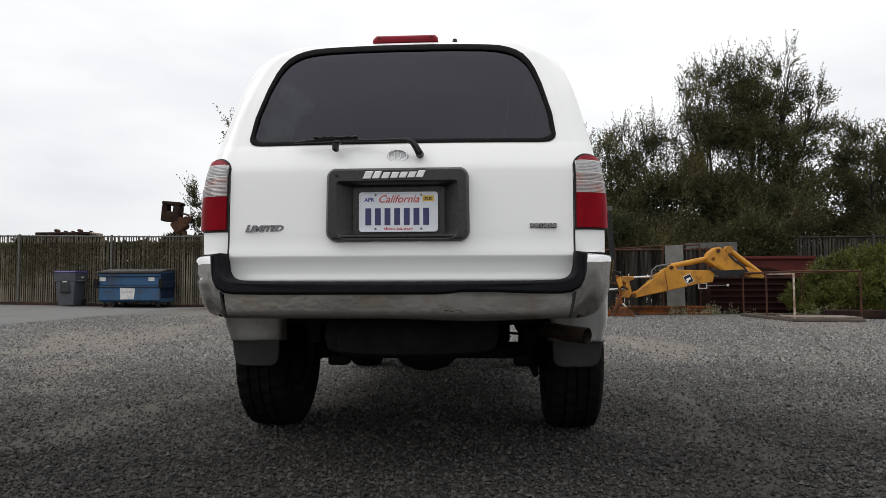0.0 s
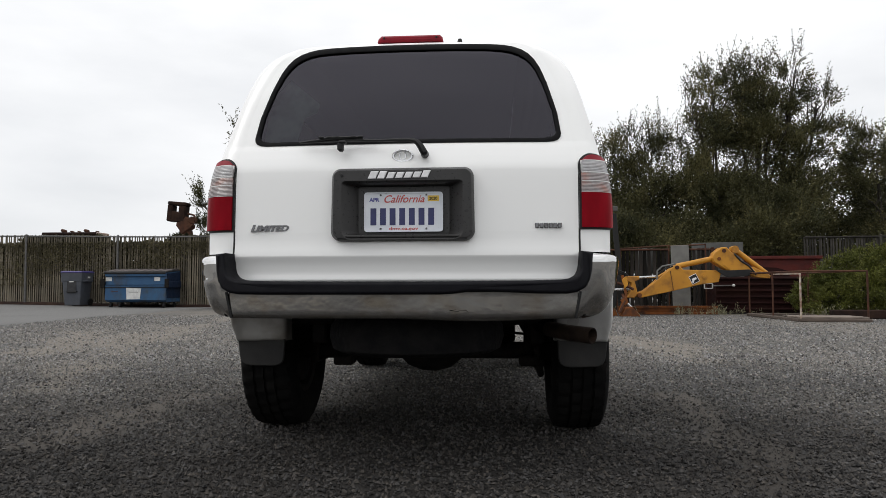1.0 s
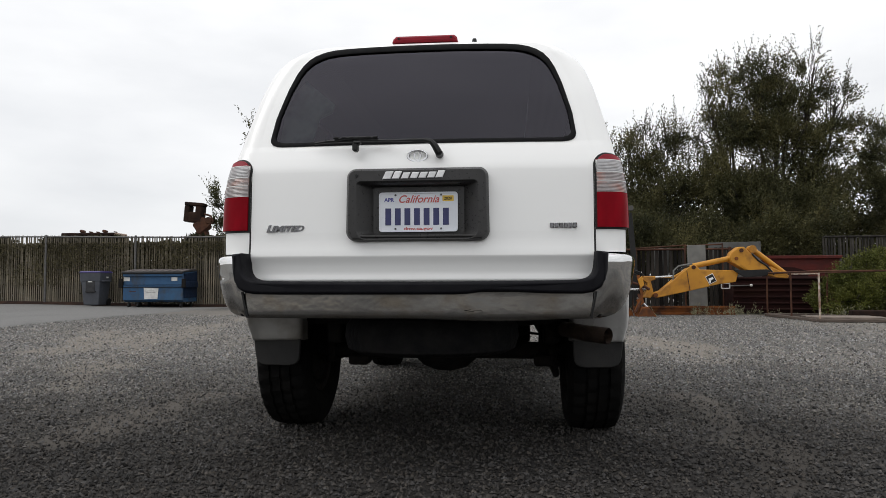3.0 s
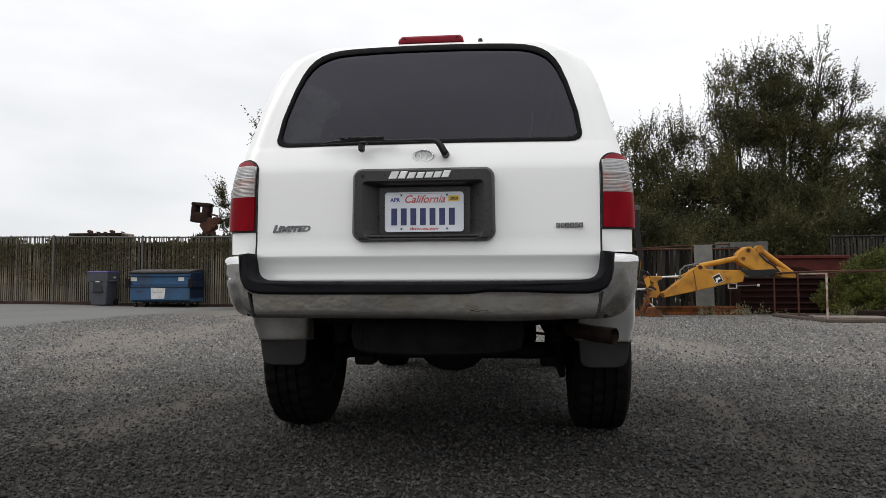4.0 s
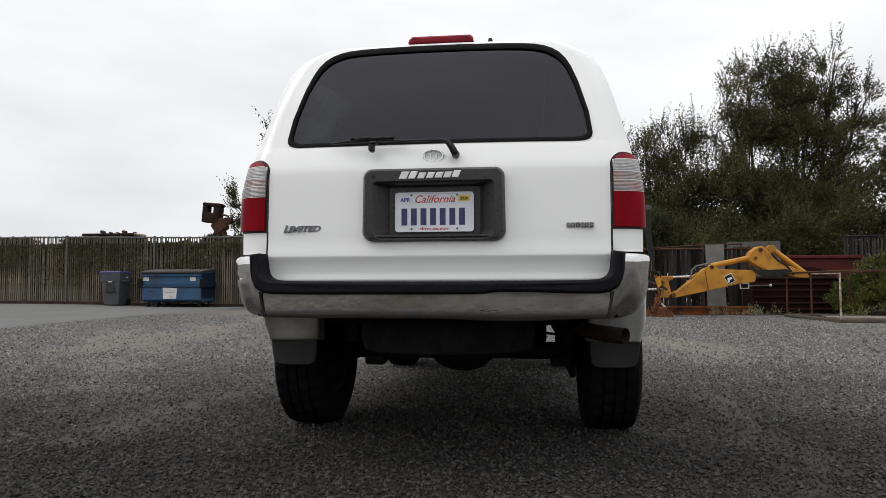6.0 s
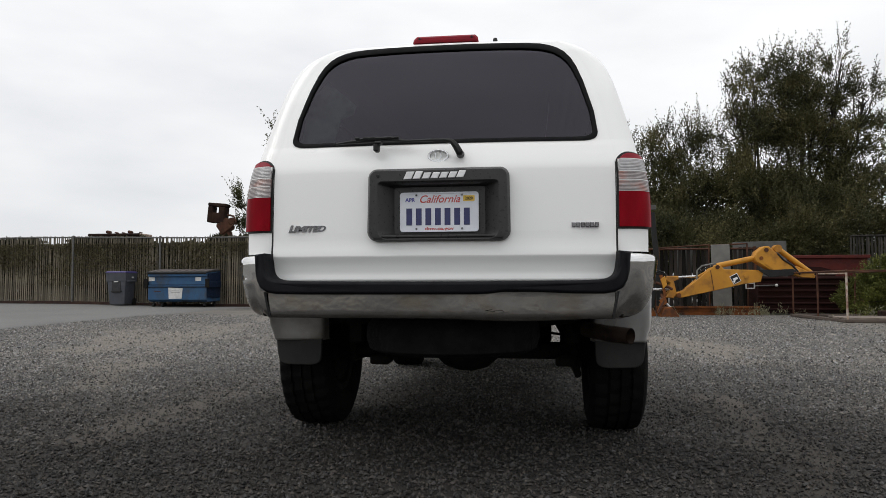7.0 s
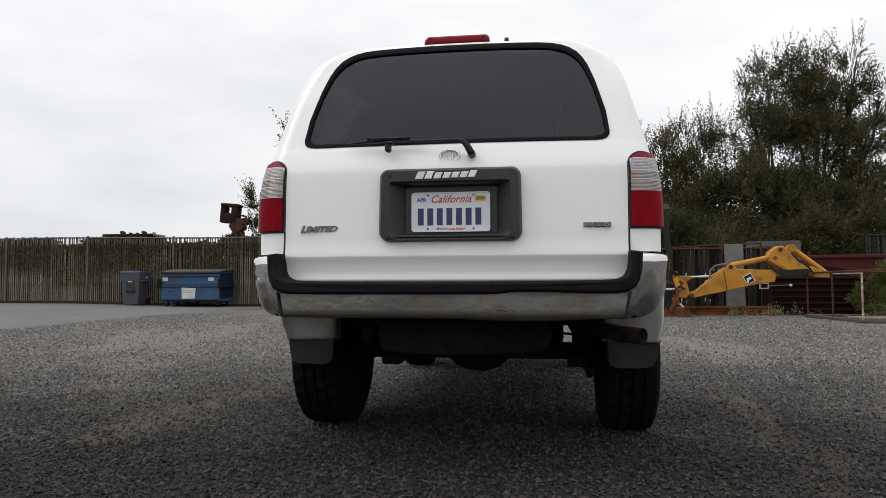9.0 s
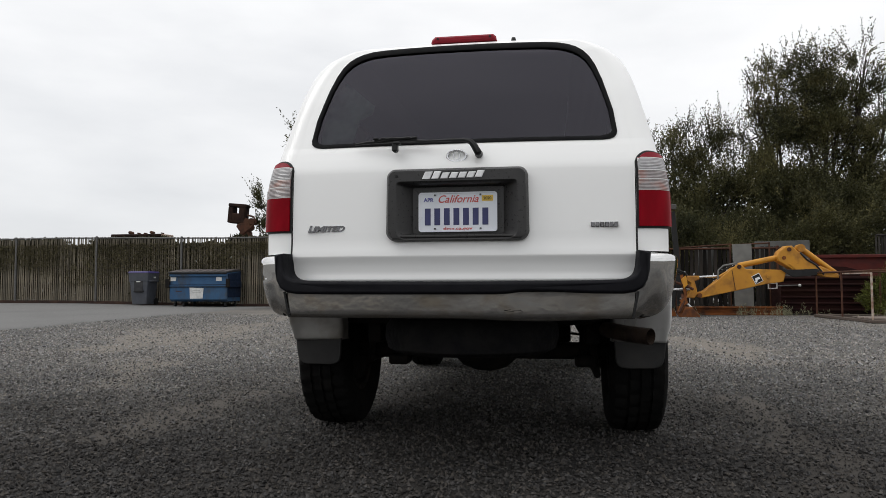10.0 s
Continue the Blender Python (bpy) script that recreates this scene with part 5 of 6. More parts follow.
part("mast", Geo().prism([(-11.0, 2.75), (-10.62, 2.70), (-10.2, 0.0), (-11.0, 0.0)], 21.85, 22.15, 1, 0.02), M_RUST, arm)


# ---- plants ----
def plant(name, base, blobs, count, leaf, label, category, material, seed, sprig=12, shoots=0.5, trunk=0.14, clump=34, fuzz=1.0, shell=0.4, even=1.0, twig=1.0, spires=0, slim=0.5):
    """A woody plant: limbs run from the base into rounded masses (x, y, z, rx, rz), twigs fill them, leaves line the twigs;
    spires: long upright shoots on each mass; slim: a leaf's width by its length."""
    rng = np.random.default_rng(seed)
    root = thing(name, label, category, (base[0], base[1], gz(base[0], base[1])))
    wood = Geo()
    vol = np.array([b[3] ** 2 * b[4] for b in blobs]) ** even
    share = rng.choice(len(blobs), count // sprig, p=vol / vol.sum())
    b0 = Vector(base)
    for b in blobs:
        tip = Vector((b[0], b[1], b[2]))
        m1 = b0.lerp(tip, 0.4) + Vector(rng.normal(0, 0.12, 3)) * (tip - b0).length * 0.3
        m1.z = b0.z + (tip.z - b0.z) * 0.35
        m2 = b0.lerp(tip, 0.75) + Vector(rng.normal(0, 0.06, 3)) * (tip - b0).length * 0.3
        k = trunk * (0.55 + 0.45 * rng.random())
        wood.tube([b0, m1, m2, tip], [k, k * 0.7, k * 0.4, k * 0.15], 7)
        for _ in range(9):
            q = rng.normal(0, 1, 3)
            q = q / np.linalg.norm(q) * np.array([b[3], b[3], b[4]]) * rng.uniform(0.5, 0.95)
            e = tip + Vector(q)
            s = m2.lerp(tip, rng.random())
            wood.tube([s, s.lerp(e, 0.5) + Vector(rng.normal(0, 0.08, 3)), e], [k * 0.25, k * 0.15, 0.006], 5)
    pts, dirs, clumps = [], [], {}
    for i, b in enumerate(blobs):
        clumps[i] = []
        for _ in range(max(6, int(clump * (b[3] ** 2 * b[4]) ** 0.7))):
            q = rng.normal(0, 1, 3)
            q /= np.linalg.norm(q)
            wob = 1 + 0.4 * noise.noise(Vector(q) * 1.7 + Vector((i * 5.1, seed, 0)))
            clumps[i].append((q, rng.random() ** shell * wob, rng.uniform(0.16, 0.34) * min(1, b[3]) * fuzz))
    for i in share:
        b = blobs[i]
        q, r, size = clumps[i][rng.integers(len(clumps[i]))]
        p = np.array(b[:3]) + q * np.array([b[3], b[3], b[4]]) * r + rng.normal(0, size, 3) * (0.75, 0.75, 0.6)
        d = q * 0.7 + np.array([0, 0, shoots]) + rng.normal(0, 0.35, 3)
        d /= np.linalg.norm(d)
        ln = twig * leaf * rng.uniform(3.0, 7.0) * (1.8 if r > 0.85 and q[2] > 0.3 and rng.random() < 0.35 else 1)
        for t in np.linspace(0, 1, sprig):
            pts.append(p + d * ln * t + rng.normal(0, leaf * 0.25, 3))
            dirs.append(d)
    for i, b in enumerate(blobs):
        for _ in range(int(spires * b[3] * (b[2] > 3.5) + 0.5)):
            a, r = rng.uniform(0, math.tau), b[3] * rng.random() ** 0.5
            p = np.array([b[0] + r * math.cos(a), b[1] + r * math.sin(a), b[2] + b[4] * (0.55 + 0.35 * math.sqrt(max(1 - (r / b[3]) ** 2, 0)))])
            d = np.array([0.5 * r * math.cos(a) / b[3], 0.5 * r * math.sin(a) / b[3], 1.0]) + rng.normal(0, 0.14, 3)
            d /= np.linalg.norm(d)
            ln = rng.uniform(0.4, 0.95)
            bend = rng.normal(0, 0.10, 3)
            line_ = [p + d * ln * t + bend * t * t for t in np.linspace(0, 1, 5)]
            wood.tube([Vector(v) for v in line_], [0.010, 0.009, 0.007, 0.005, 0.003], 4)
            for t in np.linspace(0.1, 1, int(ln * 26)):
                pts.append(p + d * ln * t + bend * t * t + rng.normal(0, leaf * 0.22, 3))
                dirs.append(d + rng.normal(0, 0.5, 3))
    part("trunk", wood, M_BARK, root, "dark bare limbs")
    pts = np.array(pts)
    ok = pts[:, 2] > 0.03
    leaves("crown", pts[ok], np.array(dirs)[ok], leaf, leaf * slim, material, rng, "", root)
    return root


plant("tree", (8.7, 20.6, 0), [(7.45, 20.4, 6.9, 0.66, 0.78), (8.35, 20.6, 6.95, 0.84, 0.78), (9.15, 20.5, 7.0, 0.58, 0.62), (10.0, 20.5, 7.1, 0.50, 0.88), (10.15, 20.5, 7.75, 0.22, 0.42), (7.1, 20.4, 5.5, 0.90, 0.8), (6.9, 20.4, 6.2, 0.50, 0.6),
                               (8.95, 20.4, 5.4, 1.3, 1.1), (10.6, 20.6, 5.75, 0.62, 0.65), (10.75, 20.5, 6.5, 0.42, 0.5), (9.5, 20.5, 6.4, 0.55, 0.7), (10.1, 20.3, 4.7, 0.85, 0.7), (7.4, 20.0, 3.7, 1.4, 1.0), (9.2, 20.2, 3.4, 1.4, 0.95),
                               (8.3, 19.5, 2.4, 1.8, 0.7), (6.4, 18.6, 1.9, 1.0, 0.8), (7.7, 18.6, 1.8, 1.1, 0.8)], 178000, 0.077,
      "tall dark olive-green broadleaf tree with an open twiggy top", "tree", M_LEAF, 5, trunk=0.15, shoots=0.7, clump=22, fuzz=1.05, shell=0.42, spires=8, slim=0.46, twig=1.05)
plant("tree", (4.4, 20.8, 0), [(3.3, 20.5, 4.35, 0.9, 1.05), (4.4, 20.6, 4.5, 0.9, 1.05), (5.6, 20.5, 4.5, 0.9, 1.05), (3.4, 20.2, 3.0, 1.2, 1.1), (5.2, 20.2, 3.1, 1.4, 1.2), (4.3, 19.8, 1.9, 1.9, 0.8), (1.9, 20.6, 3.6, 1.1, 1.4),
                               (3.2, 18.4, 1.8, 1.0, 0.8), (4.8, 18.5, 1.8, 1.1, 0.8), (6.35, 20.3, 3.9, 0.9, 0.9)], 122000, 0.075,
      "dense olive-green shrubby tree with upright shoots", "tree", M_LEAF, 6, shoots=1.1, trunk=0.10, clump=24, spires=12, slim=0.46, twig=1.05)
plant("tree", (13.3, 20.4, 0), [(12.5, 20.4, 4.7, 0.9, 0.8), (13.7, 20.4, 4.6, 1.0, 0.9), (12.3, 20.2, 3.3, 1.0, 0.7), (14.0, 20.3, 3.2, 1.1, 0.9), (13.0, 19.9, 2.3, 1.6, 0.5), (15.2, 20.5, 3.6, 1.0, 1.4)], 76000, 0.072,
      "spreading olive-green tree with bare lower limbs", "tree", M_LEAF, 7, trunk=0.13, clump=15, spires=4)
plant("shrub", (7, 24, 0), [(x, 23.5 + 0.4 * math.sin(x * 3), (1.9 if 5.8 < x < 8.4 else 2.2) + 0.4 * math.sin(x * 1.7), 1.4, 1.9 if 5.8 < x < 8.4 else 2.2) for x in np.arange(0.5, 17.5, 1.5)] + [(x, 21.6, 1.1, 1.1, 1.1) for x in np.arange(9.0, 16.0, 1.4)], 85000, 0.17,
      "thick dark undergrowth behind the fence and trees", "shrub", M_LEAF, 8, trunk=0.05, clump=20)
plant("tree", (-7.3, 22.5, 0), [(-9.00, 22.3, 6.30, 0.30, 0.36), (-6.6, 22.4, 5.9, 0.9, 0.9), (-7.0, 22.5, 4.6, 1.6, 1.3), (-10.3, 22.3, 3.75, 0.30, 0.45), (-10.25, 22.3, 2.75, 0.36, 0.32), (-8.2, 22.4, 3.0, 1.3, 0.8)], 34000, 0.080,
      "slender olive-green tree behind the slatted fence", "tree", M_LEAF, 9, shoots=0.8, trunk=0.09, even=0.6, spires=3)
plant("bush", (9.0, 13.8, 0), [(7.38, 13.5, 0.40, 0.44, 0.36), (7.74, 13.6, 0.56, 0.50, 0.42), (8.2, 13.8, 0.76, 0.60, 0.48), (8.8, 13.9, 0.94, 0.68, 0.52), (9.5, 13.9, 1.02, 0.78, 0.55), (10.4, 14.0, 1.05, 0.9, 0.60),
                               (7.7, 13.1, 0.36, 0.54, 0.36), (8.4, 13.0, 0.48, 0.66, 0.44), (9.2, 13.1, 0.56, 0.75, 0.48), (10.0, 13.2, 0.62, 0.8, 0.52)], 160000, 0.045,
      "rounded bright olive-green leafy bush beside the cage frame", "bush", M_BUSH, 10, sprig=6, shoots=0.6, trunk=0.04, clump=420, fuzz=0.30, shell=0.16, twig=0.4)

# ---- scrap by the northern fence ----
board = tagged(build("grey_board", Geo().box((4.84, 14.62, 0.82), (0.42, 0.05, 1.66), 0.006, Matrix.Rotation(radians(-1.5), 3, "X") @ Matrix.Rotation(radians(-0.8), 3, "Y")), M_CONCRETE), "upright weathered grey board leaning on the fence", "board")
tagged(build("grey_board", Geo().box((4.16, 15.42, 0.81), (0.36, 0.04, 1.62), 0.006, Matrix.Rotation(radians(2), 3, "Y")), M_SHEET), "darker narrow grey board leaning on the fence", "board")
tagged(build("metal_sheet", Geo().box((5.98, 15.45, 0.88), (1.26, 0.03, 1.76), 0.004, Matrix.Rotation(radians(-0.8), 3, "Y")), M_SHEET), "large dull grey metal sheet on edge", "sheet")
frame_rack = thing("rusty_frame", "thin rusty steel frame leaning on the fence", "frame", (4.6, 14.9, 0))
for a, b in (((3.45, 14.9, 1.59), (4.62, 14.9, 1.66)), ((4.62, 14.85, 0), (4.62, 14.85, 1.68)), ((4.62, 14.85, 1.64), (5.50, 14.85, 1.68)), ((5.50, 14.85, 0), (5.50, 14.85, 1.70)), ((3.46, 14.9, 0), (3.46, 14.9, 1.6))):
    part("bar", Geo().tube([a, b], 0.018, 6), M_RUST, frame_rack)
beam = tagged(build("steel_beam", Geo().prism([(14.30, 0.0), (14.44, 0.0), (14.44, 0.04), (14.39, 0.05), (14.39, 0.15), (14.44, 0.16), (14.44, 0.20), (14.30, 0.20), (14.30, 0.16), (14.35, 0.15), (14.35, 0.05), (14.30, 0.04)], 3.3, 5.6, 0), M_ORANGE),
              "rusty orange steel beam lying on the gravel", "beam")

# made-up post for an unidentified dark strip, placed to fit the camera's view
post = thing("stand_in_post", "made-up dark post with a short grey crosspiece, fitted to the camera's view", "post", (3.42, 14.7, 0))
part("shaft", Geo().prism([(3.36, 0.0), (3.48, 0.0), (3.44, 1.2), (3.34, 2.45), (3.22, 2.45), (3.32, 1.2)], 14.66, 14.74, 1, 0.008), M_BLACK, post)
part("crosspiece", Geo().box((3.28, 14.68, 2.56), (0.17, 0.12, 0.12), 0.01), M_SHEET, post)

bin_ = thing("scrap_bin", "dark maroon ribbed steel scrap bin", "container", (6.7, 15.0, 0))
part("hull", Geo().box((6.72, 15.05, 0.46), (2.16, 1.0, 0.86), 0.01), M_MAROON, bin_)
for i in range(6):
    part("rib", Geo().box((6.72 + 0.01 * (i % 2), 14.53, 0.12 + i * 0.145), (2.2, 0.06, 0.05), 0.012), M_MAROON, bin_)
skip = thing("red_hopper", "faded red steel hopper standing behind the scrap bin", "container", (7.0, 15.9, 0))
part("hull", Geo().prism([(6.25, 0.0), (8.5, 0.0), (8.56, 1.36), (6.28, 1.36)], 15.65, 16.5, 1, 0.01), M_RUSTRED, skip)
part("rim", Geo().box((7.42, 15.64, 1.38), (2.38, 0.10, 0.08), 0.01), M_RUSTRED, skip)
part("fallen_panel", Geo().prism([(6.5, 1.0), (6.9, 1.14), (7.4, 1.12), (7.75, 1.02), (7.7, 0.86), (6.5, 0.86)], 15.45, 15.5, 1), M_MAROON, skip)

hoe = thing("backhoe_arm", "yellow backhoe arm folded down beside the scrap", "machine", (4.6, 13.6, 0))
YB = (13.47, 13.73)
boom = part("boom", Geo().prism([(3.57, 0.44), (3.66, 0.41), (4.31, 0.55), (5.0, 0.71), (5.37, 0.76), (5.43, 0.97), (5.34, 1.02), (4.60, 1.04), (4.52, 1.13), (4.42, 1.14), (4.30, 1.05), (3.74, 0.58), (3.58, 0.52)], *YB, 1, 0.012), M_YELLOW, hoe, "yellow boom with worn paint")
part("pivot", Geo().revolve([(-0.15, 0.0001), (-0.15, 0.05), (0.15, 0.05), (0.15, 0.0001)], (3.62, 13.6, 0.47), 1, 16), M_ORANGE, boom)
part("pivot", Geo().revolve([(-0.15, 0.0001), (-0.15, 0.045), (0.15, 0.045), (0.15, 0.0001)], (5.06, 13.6, 0.88), 1, 16), M_YELLOW, boom)
part("pivot", Geo().revolve([(-0.15, 0.0001), (-0.15, 0.045), (0.15, 0.045), (0.15, 0.0001)], (4.46, 13.6, 1.09), 1, 16), M_RUST, boom)
part("boom_seam", Geo().box((4.34, 13.466, 0.80), (0.012, 0.01, 0.44), 0, Matrix.Rotation(radians(-8), 3, "Y")), M_RUST, boom)
part("logo_border", Geo().box((4.83, 13.464, 0.83), (0.180, 0.010, 0.195), 0.003, Matrix.Rotation(radians(-27), 3, "Y")), M_WHITE, boom)
tag = part("logo_patch", Geo().box((4.83, 13.462, 0.83), (0.160, 0.012, 0.175), 0.003, Matrix.Rotation(radians(-27), 3, "Y")), M_BLACK, boom, "black square badge with a plain white shape")
part("logo_shape", Geo().box((4.83, 13.454, 0.83), (0.10, 0.008, 0.05), 0.002, Matrix.Rotation(radians(-25), 3, "Y")), M_WHITE, tag)
part("logo_shape", Geo().box((4.81, 13.453, 0.79), (0.04, 0.008, 0.09), 0.002, Matrix.Rotation(radians(15), 3, "Y")), M_WHITE, tag)
part("lift_cylinder", Geo().tube([(4.48, 13.6, 1.12), (5.30, 13.6, 1.29)], 0.062, 14), M_YELLOW, hoe, "yellow hydraulic cylinder")
head = part("elbow", Geo().prism([(5.27, 1.21), (5.24, 1.30), (5.29, 1.42), (5.45, 1.54), (5.55, 1.54), (5.66, 1.43), (6.16, 1.02), (6.18, 0.97), (5.72, 0.99), (5.56, 1.02)], 13.44, 13.76, 1, 0.015), M_YELLOW, hoe, "yellow elbow plate")
part("pin", Geo().revolve([(-0.18, 0.0001), (-0.18, 0.045), (0.18, 0.045), (0.18, 0.0001)], (5.49, 13.6, 1.46), 1, 14), M_RUST, head)
part("pin", Geo().revolve([(-0.18, 0.0001), (-0.18, 0.04), (0.18, 0.04), (0.18, 0.0001)], (5.38, 13.6, 1.28), 1, 14), M_ORANGE, head)
part("plate_edge", Geo().prism([(5.46, 1.15), (5.70, 1.14), (5.86, 1.02), (5.62, 1.02)], 13.42, 13.442, 1), M_YELLOW, head)
part("dipper", Geo().prism([(5.98, 1.04), (6.14, 1.10), (6.52, 0.90), (6.50, 0.84), (6.22, 0.86), (6.02, 0.94)], 13.50, 13.70, 1, 0.01), M_YELLOW, hoe, "yellow dipper")
part("dipper_cylinder", Geo().tube([(5.70, 13.6, 1.48), (5.80, 13.6, 1.47), (6.50, 13.6, 0.92)], [0.07, 0.062, 0.055], 12), M_YELLOW, hoe)
part("cylinder_head", Geo().revolve([(-0.1, 0.0001), (-0.1, 0.085), (0.1, 0.085), (0.1, 0.0001)], (5.76, 13.6, 1.49), 1, 16), M_YELLOW, hoe)
part("hose", Geo().tube([(5.72, 13.44, 1.38), (5.84, 13.43, 1.24), (6.02, 13.43, 1.12), (6.12, 13.44, 1.0), (6.18, 13.45, 0.92)], 0.02, 6), M_BLACK, hoe)
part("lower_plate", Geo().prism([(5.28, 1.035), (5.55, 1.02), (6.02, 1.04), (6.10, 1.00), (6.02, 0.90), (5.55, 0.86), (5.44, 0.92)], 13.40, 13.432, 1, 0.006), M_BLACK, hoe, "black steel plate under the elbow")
part("swing_bracket", Geo().prism([(3.36, 0.90), (3.62, 0.90), (3.62, 0.82), (3.52, 0.78), (3.58, 0.50), (3.50, 0.40), (3.34, 0.42), (3.42, 0.56), (3.44, 0.74), (3.34, 0.80)], 13.45, 13.75, 1, 0.015), M_YELLOW, hoe, "worn orange-yellow swing bracket")
part("rod", Geo().tube([(3.60, 13.6, 0.87), (4.02, 13.6, 0.89)], 0.026, 10), M_STEEL, hoe, "bright hydraulic rod")
part("rod", Geo().tube([(3.05, 13.5, 0.60), (3.42, 13.5, 0.60)], 0.03, 10), M_STEEL, hoe)
part("rod", Geo().tube([(3.20, 13.4, 0.42), (3.42, 13.4, 0.20)], 0.03, 10), M_STEEL, hoe)
part("hose", Geo().tube([(4.02, 13.5, 0.80), (4.03, 13.5, 1.02), (4.14, 13.5, 1.12), (4.40, 13.5, 1.17)], 0.018, 6), M_CONCRETE, hoe)
part("hose", Geo().tube([(4.06, 13.55, 0.95), (4.20, 13.5, 1.06), (4.38, 13.5, 1.12)], 0.018, 6), M_BLACK, hoe)
for d in (0, 0.04, 0.09):
    part("hose", Geo().tube([(3.0, 13.5 - d, 0.92 + d), (3.15, 13.5, 1.04 - d), (3.30, 13.5, 0.98 - d), (3.42, 13.5, 0.86)], 0.016, 6), M_BLACK, hoe)
part("rod_guard", Geo().prism([(4.02, 0.86), (4.10, 0.92), (4.24, 1.0), (4.2, 0.88)], 13.5, 13.7, 1), M_YELLOW, hoe)
part("foot", Geo().prism([(3.18, 0.02), (3.26, 0.20), (3.40, 0.22), (3.56, 0.04), (3.58, 0.0), (3.18, 0.0)], 13.2, 13.6, 1, 0.01), M_ORANGE, hoe, "rusty orange stabiliser foot")
part("foot", Geo().prism([(2.85, 0.0), (2.95, 0.16), (3.08, 0.18), (3.14, 0.0)], 13.5, 13.8, 1, 0.01), M_ORANGE, hoe)
part("frame", Geo().prism([(2.3, 0.0), (3.1, 0.20), (3.16, 0.62), (3.08, 0.92), (2.3, 1.0)], 13.5, 13.9, 1, 0.02), M_BLACK, hoe)
part("frame_strut", Geo().tube([(3.10, 13.3, 0.75), (3.36, 13.32, 0.66), (3.46, 13.35, 0.60)], 0.03, 8), M_RUST, hoe)
part("frame_strut", Geo().tube([(3.14, 13.25, 0.10), (3.26, 13.3, 0.34), (3.22, 13.35, 0.50)], 0.028, 8), M_RUST, hoe)
part("link_plate", Geo().prism([(3.16, 0.36), (3.30, 0.44), (3.34, 0.30), (3.24, 0.24)], 13.28, 13.32, 1, 0.004), M_ORANGE, hoe)
part("link_plate", Geo().prism([(3.20, 0.82), (3.30, 0.90), (3.34, 0.70), (3.26, 0.62)], 13.28, 13.32, 1, 0.004), M_YELLOW, hoe)
part("frame_strut", Geo().tube([(3.22, 13.35, 0.92), (3.30, 13.35, 0.5), (3.16, 13.35, 0.12)], 0.035, 8), M_ORANGE, hoe)

bar = thing("drawbar", "pale steel drawbar resting against the scrap bin", "drawbar", (5.5, 14.4, 0))
g = Geo()
for p, s in (((5.44, 14.46, 0.73), (0.20, 0.03, 0.025)), ((5.44, 14.46, 0.61), (0.20, 0.03, 0.025)), ((5.345, 14.46, 0.67), (0.025, 0.03, 0.14)), ((5.53, 14.46, 0.67), (0.025, 0.03, 0.14))):
    g.box(p, s, 0.005)
part("eye", g, M_LABEL, bar)
part("shank", Geo().tube([(5.53, 14.46, 0.67), (5.98, 14.46, 0.68)], 0.015, 6), M_GALV, bar)
part("ball", Geo().revolve([(-0.035, 0.0001), (-0.025, 0.025), (0, 0.036), (0.025, 0.025), (0.035, 0.0001)], (6.02, 14.45, 0.68), 0, 14), M_LABEL, bar)

cage = thing("cage_frame", "open rusty steel cage frame on timber runners", "frame", (6.6, 12.2, 0))
A1, B1, C1, D1 = Vector((6.04, 13.5, 0)), Vector((6.12, 11.06, 0)), Vector((7.26, 10.9, 0)), Vector((7.25, 13.35, 0))
M1 = A1.lerp(B1, 0.5)
for p, h, m in ((A1, 0.97, M_RUST), (M1, 0.95, M_RUST), (B1, 0.92, M_RUSTLIGHT), (B1 + Vector((0.05, 0.12, 0)), 0.98, M_RUST), (C1, 0.97, M_RUST), (D1, 0.97, M_RUST)):
    part("post", Geo().box(p + Vector((0, 0, h / 2)), (0.030, 0.030, h), 0.005), m, cage)
for p, q, m in ((A1, B1, M_RUST), (B1, C1, M_RUST), (C1, D1, M_RUST), (D1, A1, M_RUST)):
    part("rail", Geo().tube([p + Vector((0, 0, 0.955)), q + Vector((0, 0, 0.955))], 0.016, 6), m, cage)
part("brace", Geo().tube([M1 + Vector((0.02, 0, 0.915)), B1 + Vector((0.0, 0.04, 0.905))], 0.014, 6), M_RUSTLIGHT, cage, "pale flaking cross bar")
for p, q in ((A1, B1), (B1, C1), (C1, D1), (D1, A1)):
    d = (q - p).normalized()
    a = math.atan2(d.y, d.x)
    part("runner", Geo().box((p + q) / 2 + Vector((0, 0, 0.032)), ((q - p).length + 0.12, 0.09, 0.064), 0.012, Matrix.Rotation(a, 3, "Z")), M_TIMBER, cage)

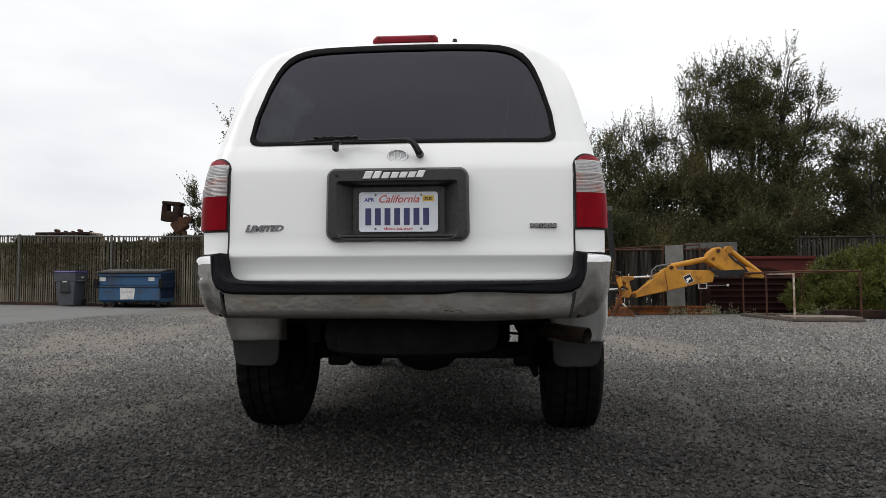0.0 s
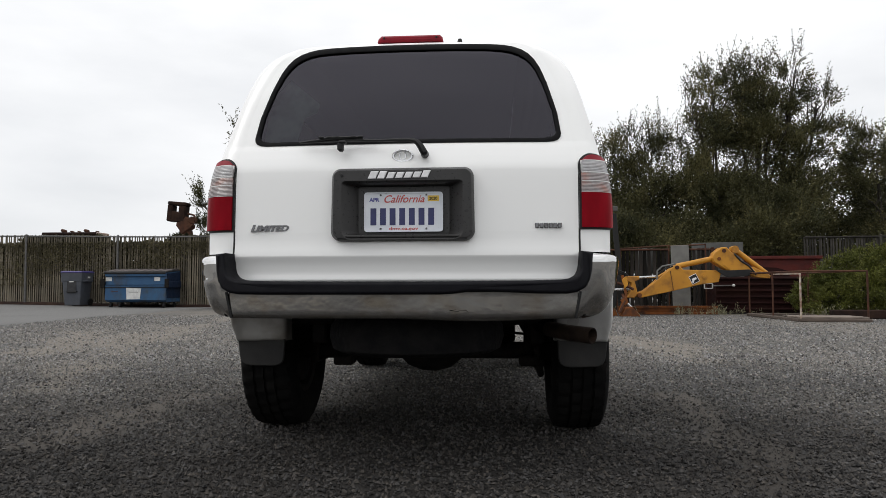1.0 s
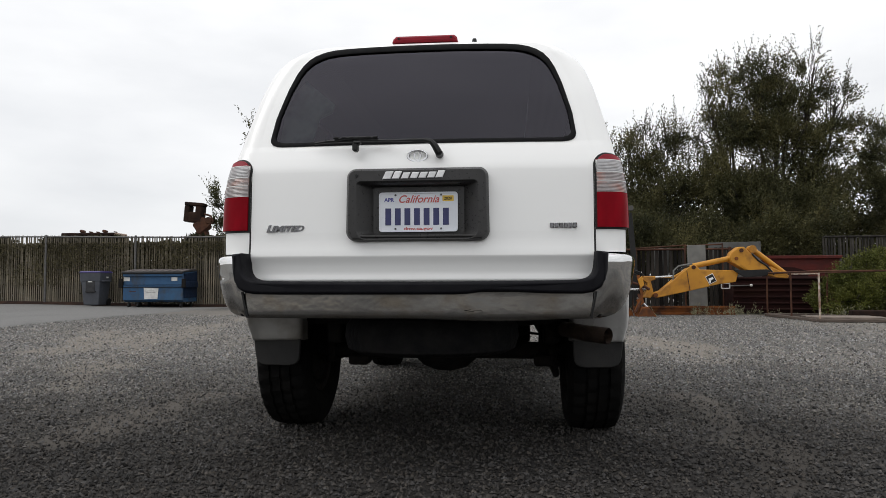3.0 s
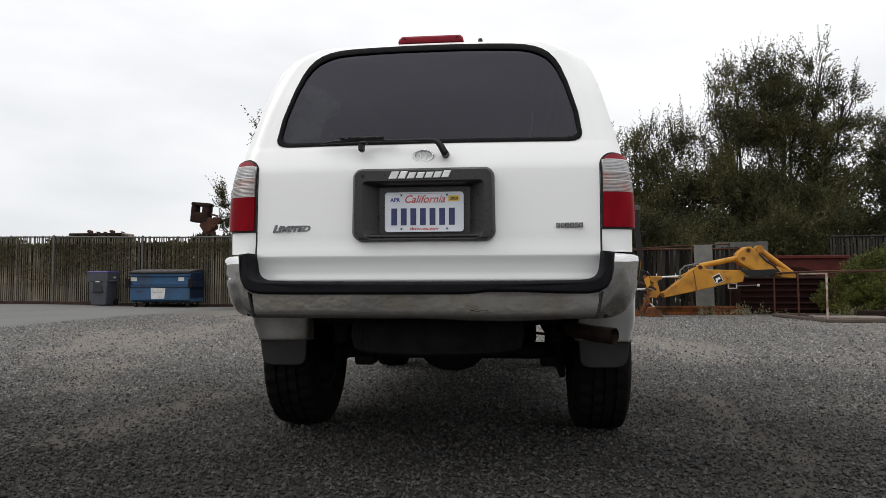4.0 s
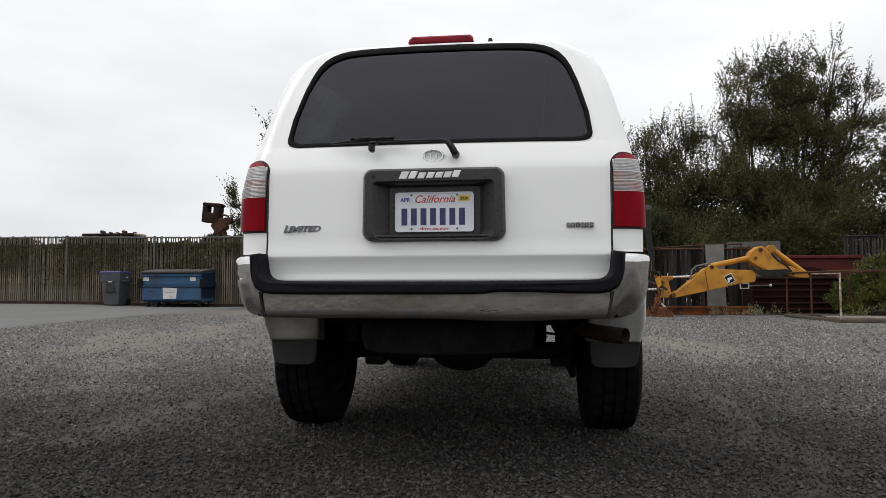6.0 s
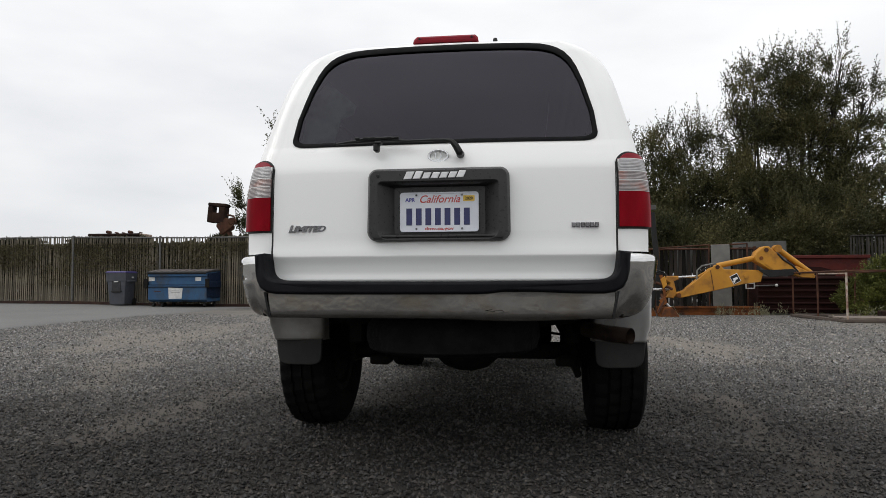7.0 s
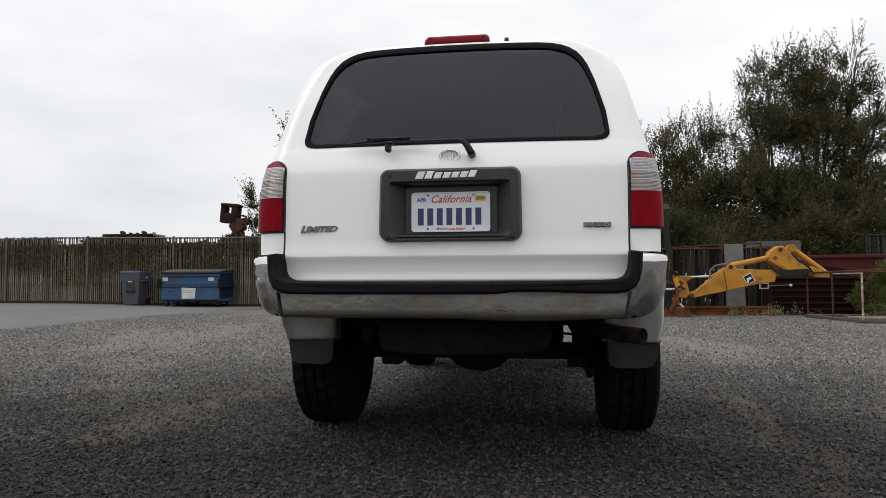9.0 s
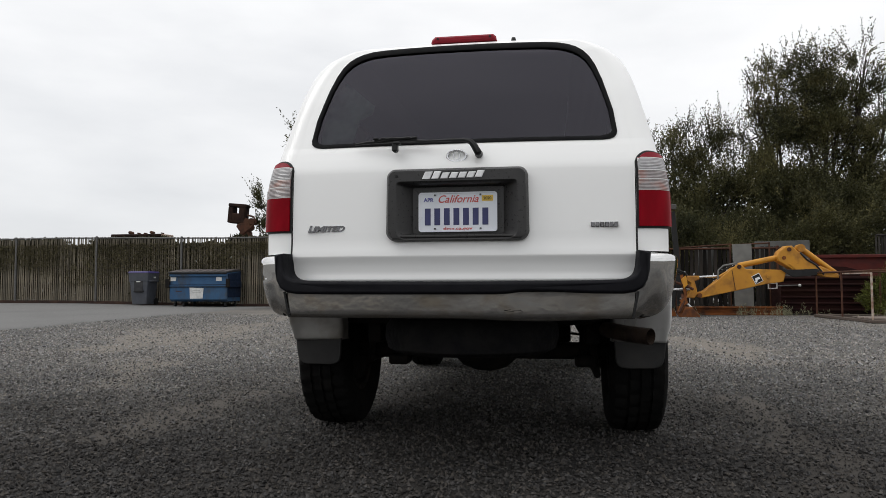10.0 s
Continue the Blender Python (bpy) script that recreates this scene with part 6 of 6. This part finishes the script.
for k in range(4):
    a = B1.lerp(A1, 0.03 + 0.085 * k)
    b = C1.lerp(D1, 0.03 + 0.085 * k)
    d = b - a
    part("deck_board", Geo().box((a + b) / 2 + Vector((0, 0, 0.080 + 0.004 * (k % 2))), (d.length + 0.05, 0.17, 0.03), 0.005, Matrix.Rotation(math.atan2(d.y, d.x) + 0.01 * (k - 1), 3, "Z")), M_PLANK, cage, "weathered deck board")
tagged(build("timber_sleeper", Geo().box((8.5, 12.25, 0.09), (2.5, 0.20, 0.18), 0.02, Matrix.Rotation(radians(-4), 3, "Z")), M_DARKRUST), "dark old timber sleeper edging the bush", "timber")
for i, (x, y, r) in enumerate(((8.25, 12.55, 0.12), (8.45, 12.5, 0.13), (8.7, 12.55, 0.12), (8.1, 12.5, 0.10), (8.6, 12.45, 0.10), (8.9, 12.5, 0.13))):
    bm = bmesh.new()
    bmesh.ops.create_icosphere(bm, subdivisions=2, radius=r)
    for v in bm.verts:
        v.co *= 1 + 0.25 * noise.noise(v.co * 9 + Vector((i * 3, 0, 0)))
        v.co.z *= 0.7
    me = bpy.data.meshes.new("rock")
    bm.to_mesh(me)
    bm.free()
    me.materials.append(M_CONCRETE)
    ob = tagged(new("rock", me), "rounded grey rock at the edge of the yard", "rock", "rocks by the bush")
    ob.location = (x, y, r * 0.5)

# weeds along the edge of the gravel
rng = np.random.default_rng(31)
pts, dirs = [], []
for cx, cy, w, n in ((4.75, 14.3, 0.18, 55), (5.55, 14.2, 0.22, 62), (5.1, 14.15, 0.6, 18), (6.0, 13.95, 0.6, 22), (3.3, 13.6, 0.5, 20), (7.6, 12.6, 0.8, 70)):
    for _ in range(n):
        x, y = cx + rng.normal(0, w * 0.5), cy + rng.normal(0, 0.12)
        h = rng.uniform(0.05, 0.36) * math.exp(-((x - cx) / w) ** 2)
        for k in range(5):
            pts.append((x, y, h * k / 5))
            dirs.append((rng.normal(0, 0.25), rng.normal(0, 0.25), 1))
leaves("weeds", np.array(pts), np.array(dirs), 0.075, 0.010, M_GRASS, rng, "dry pale green weeds along the gravel's edge", category="weeds")
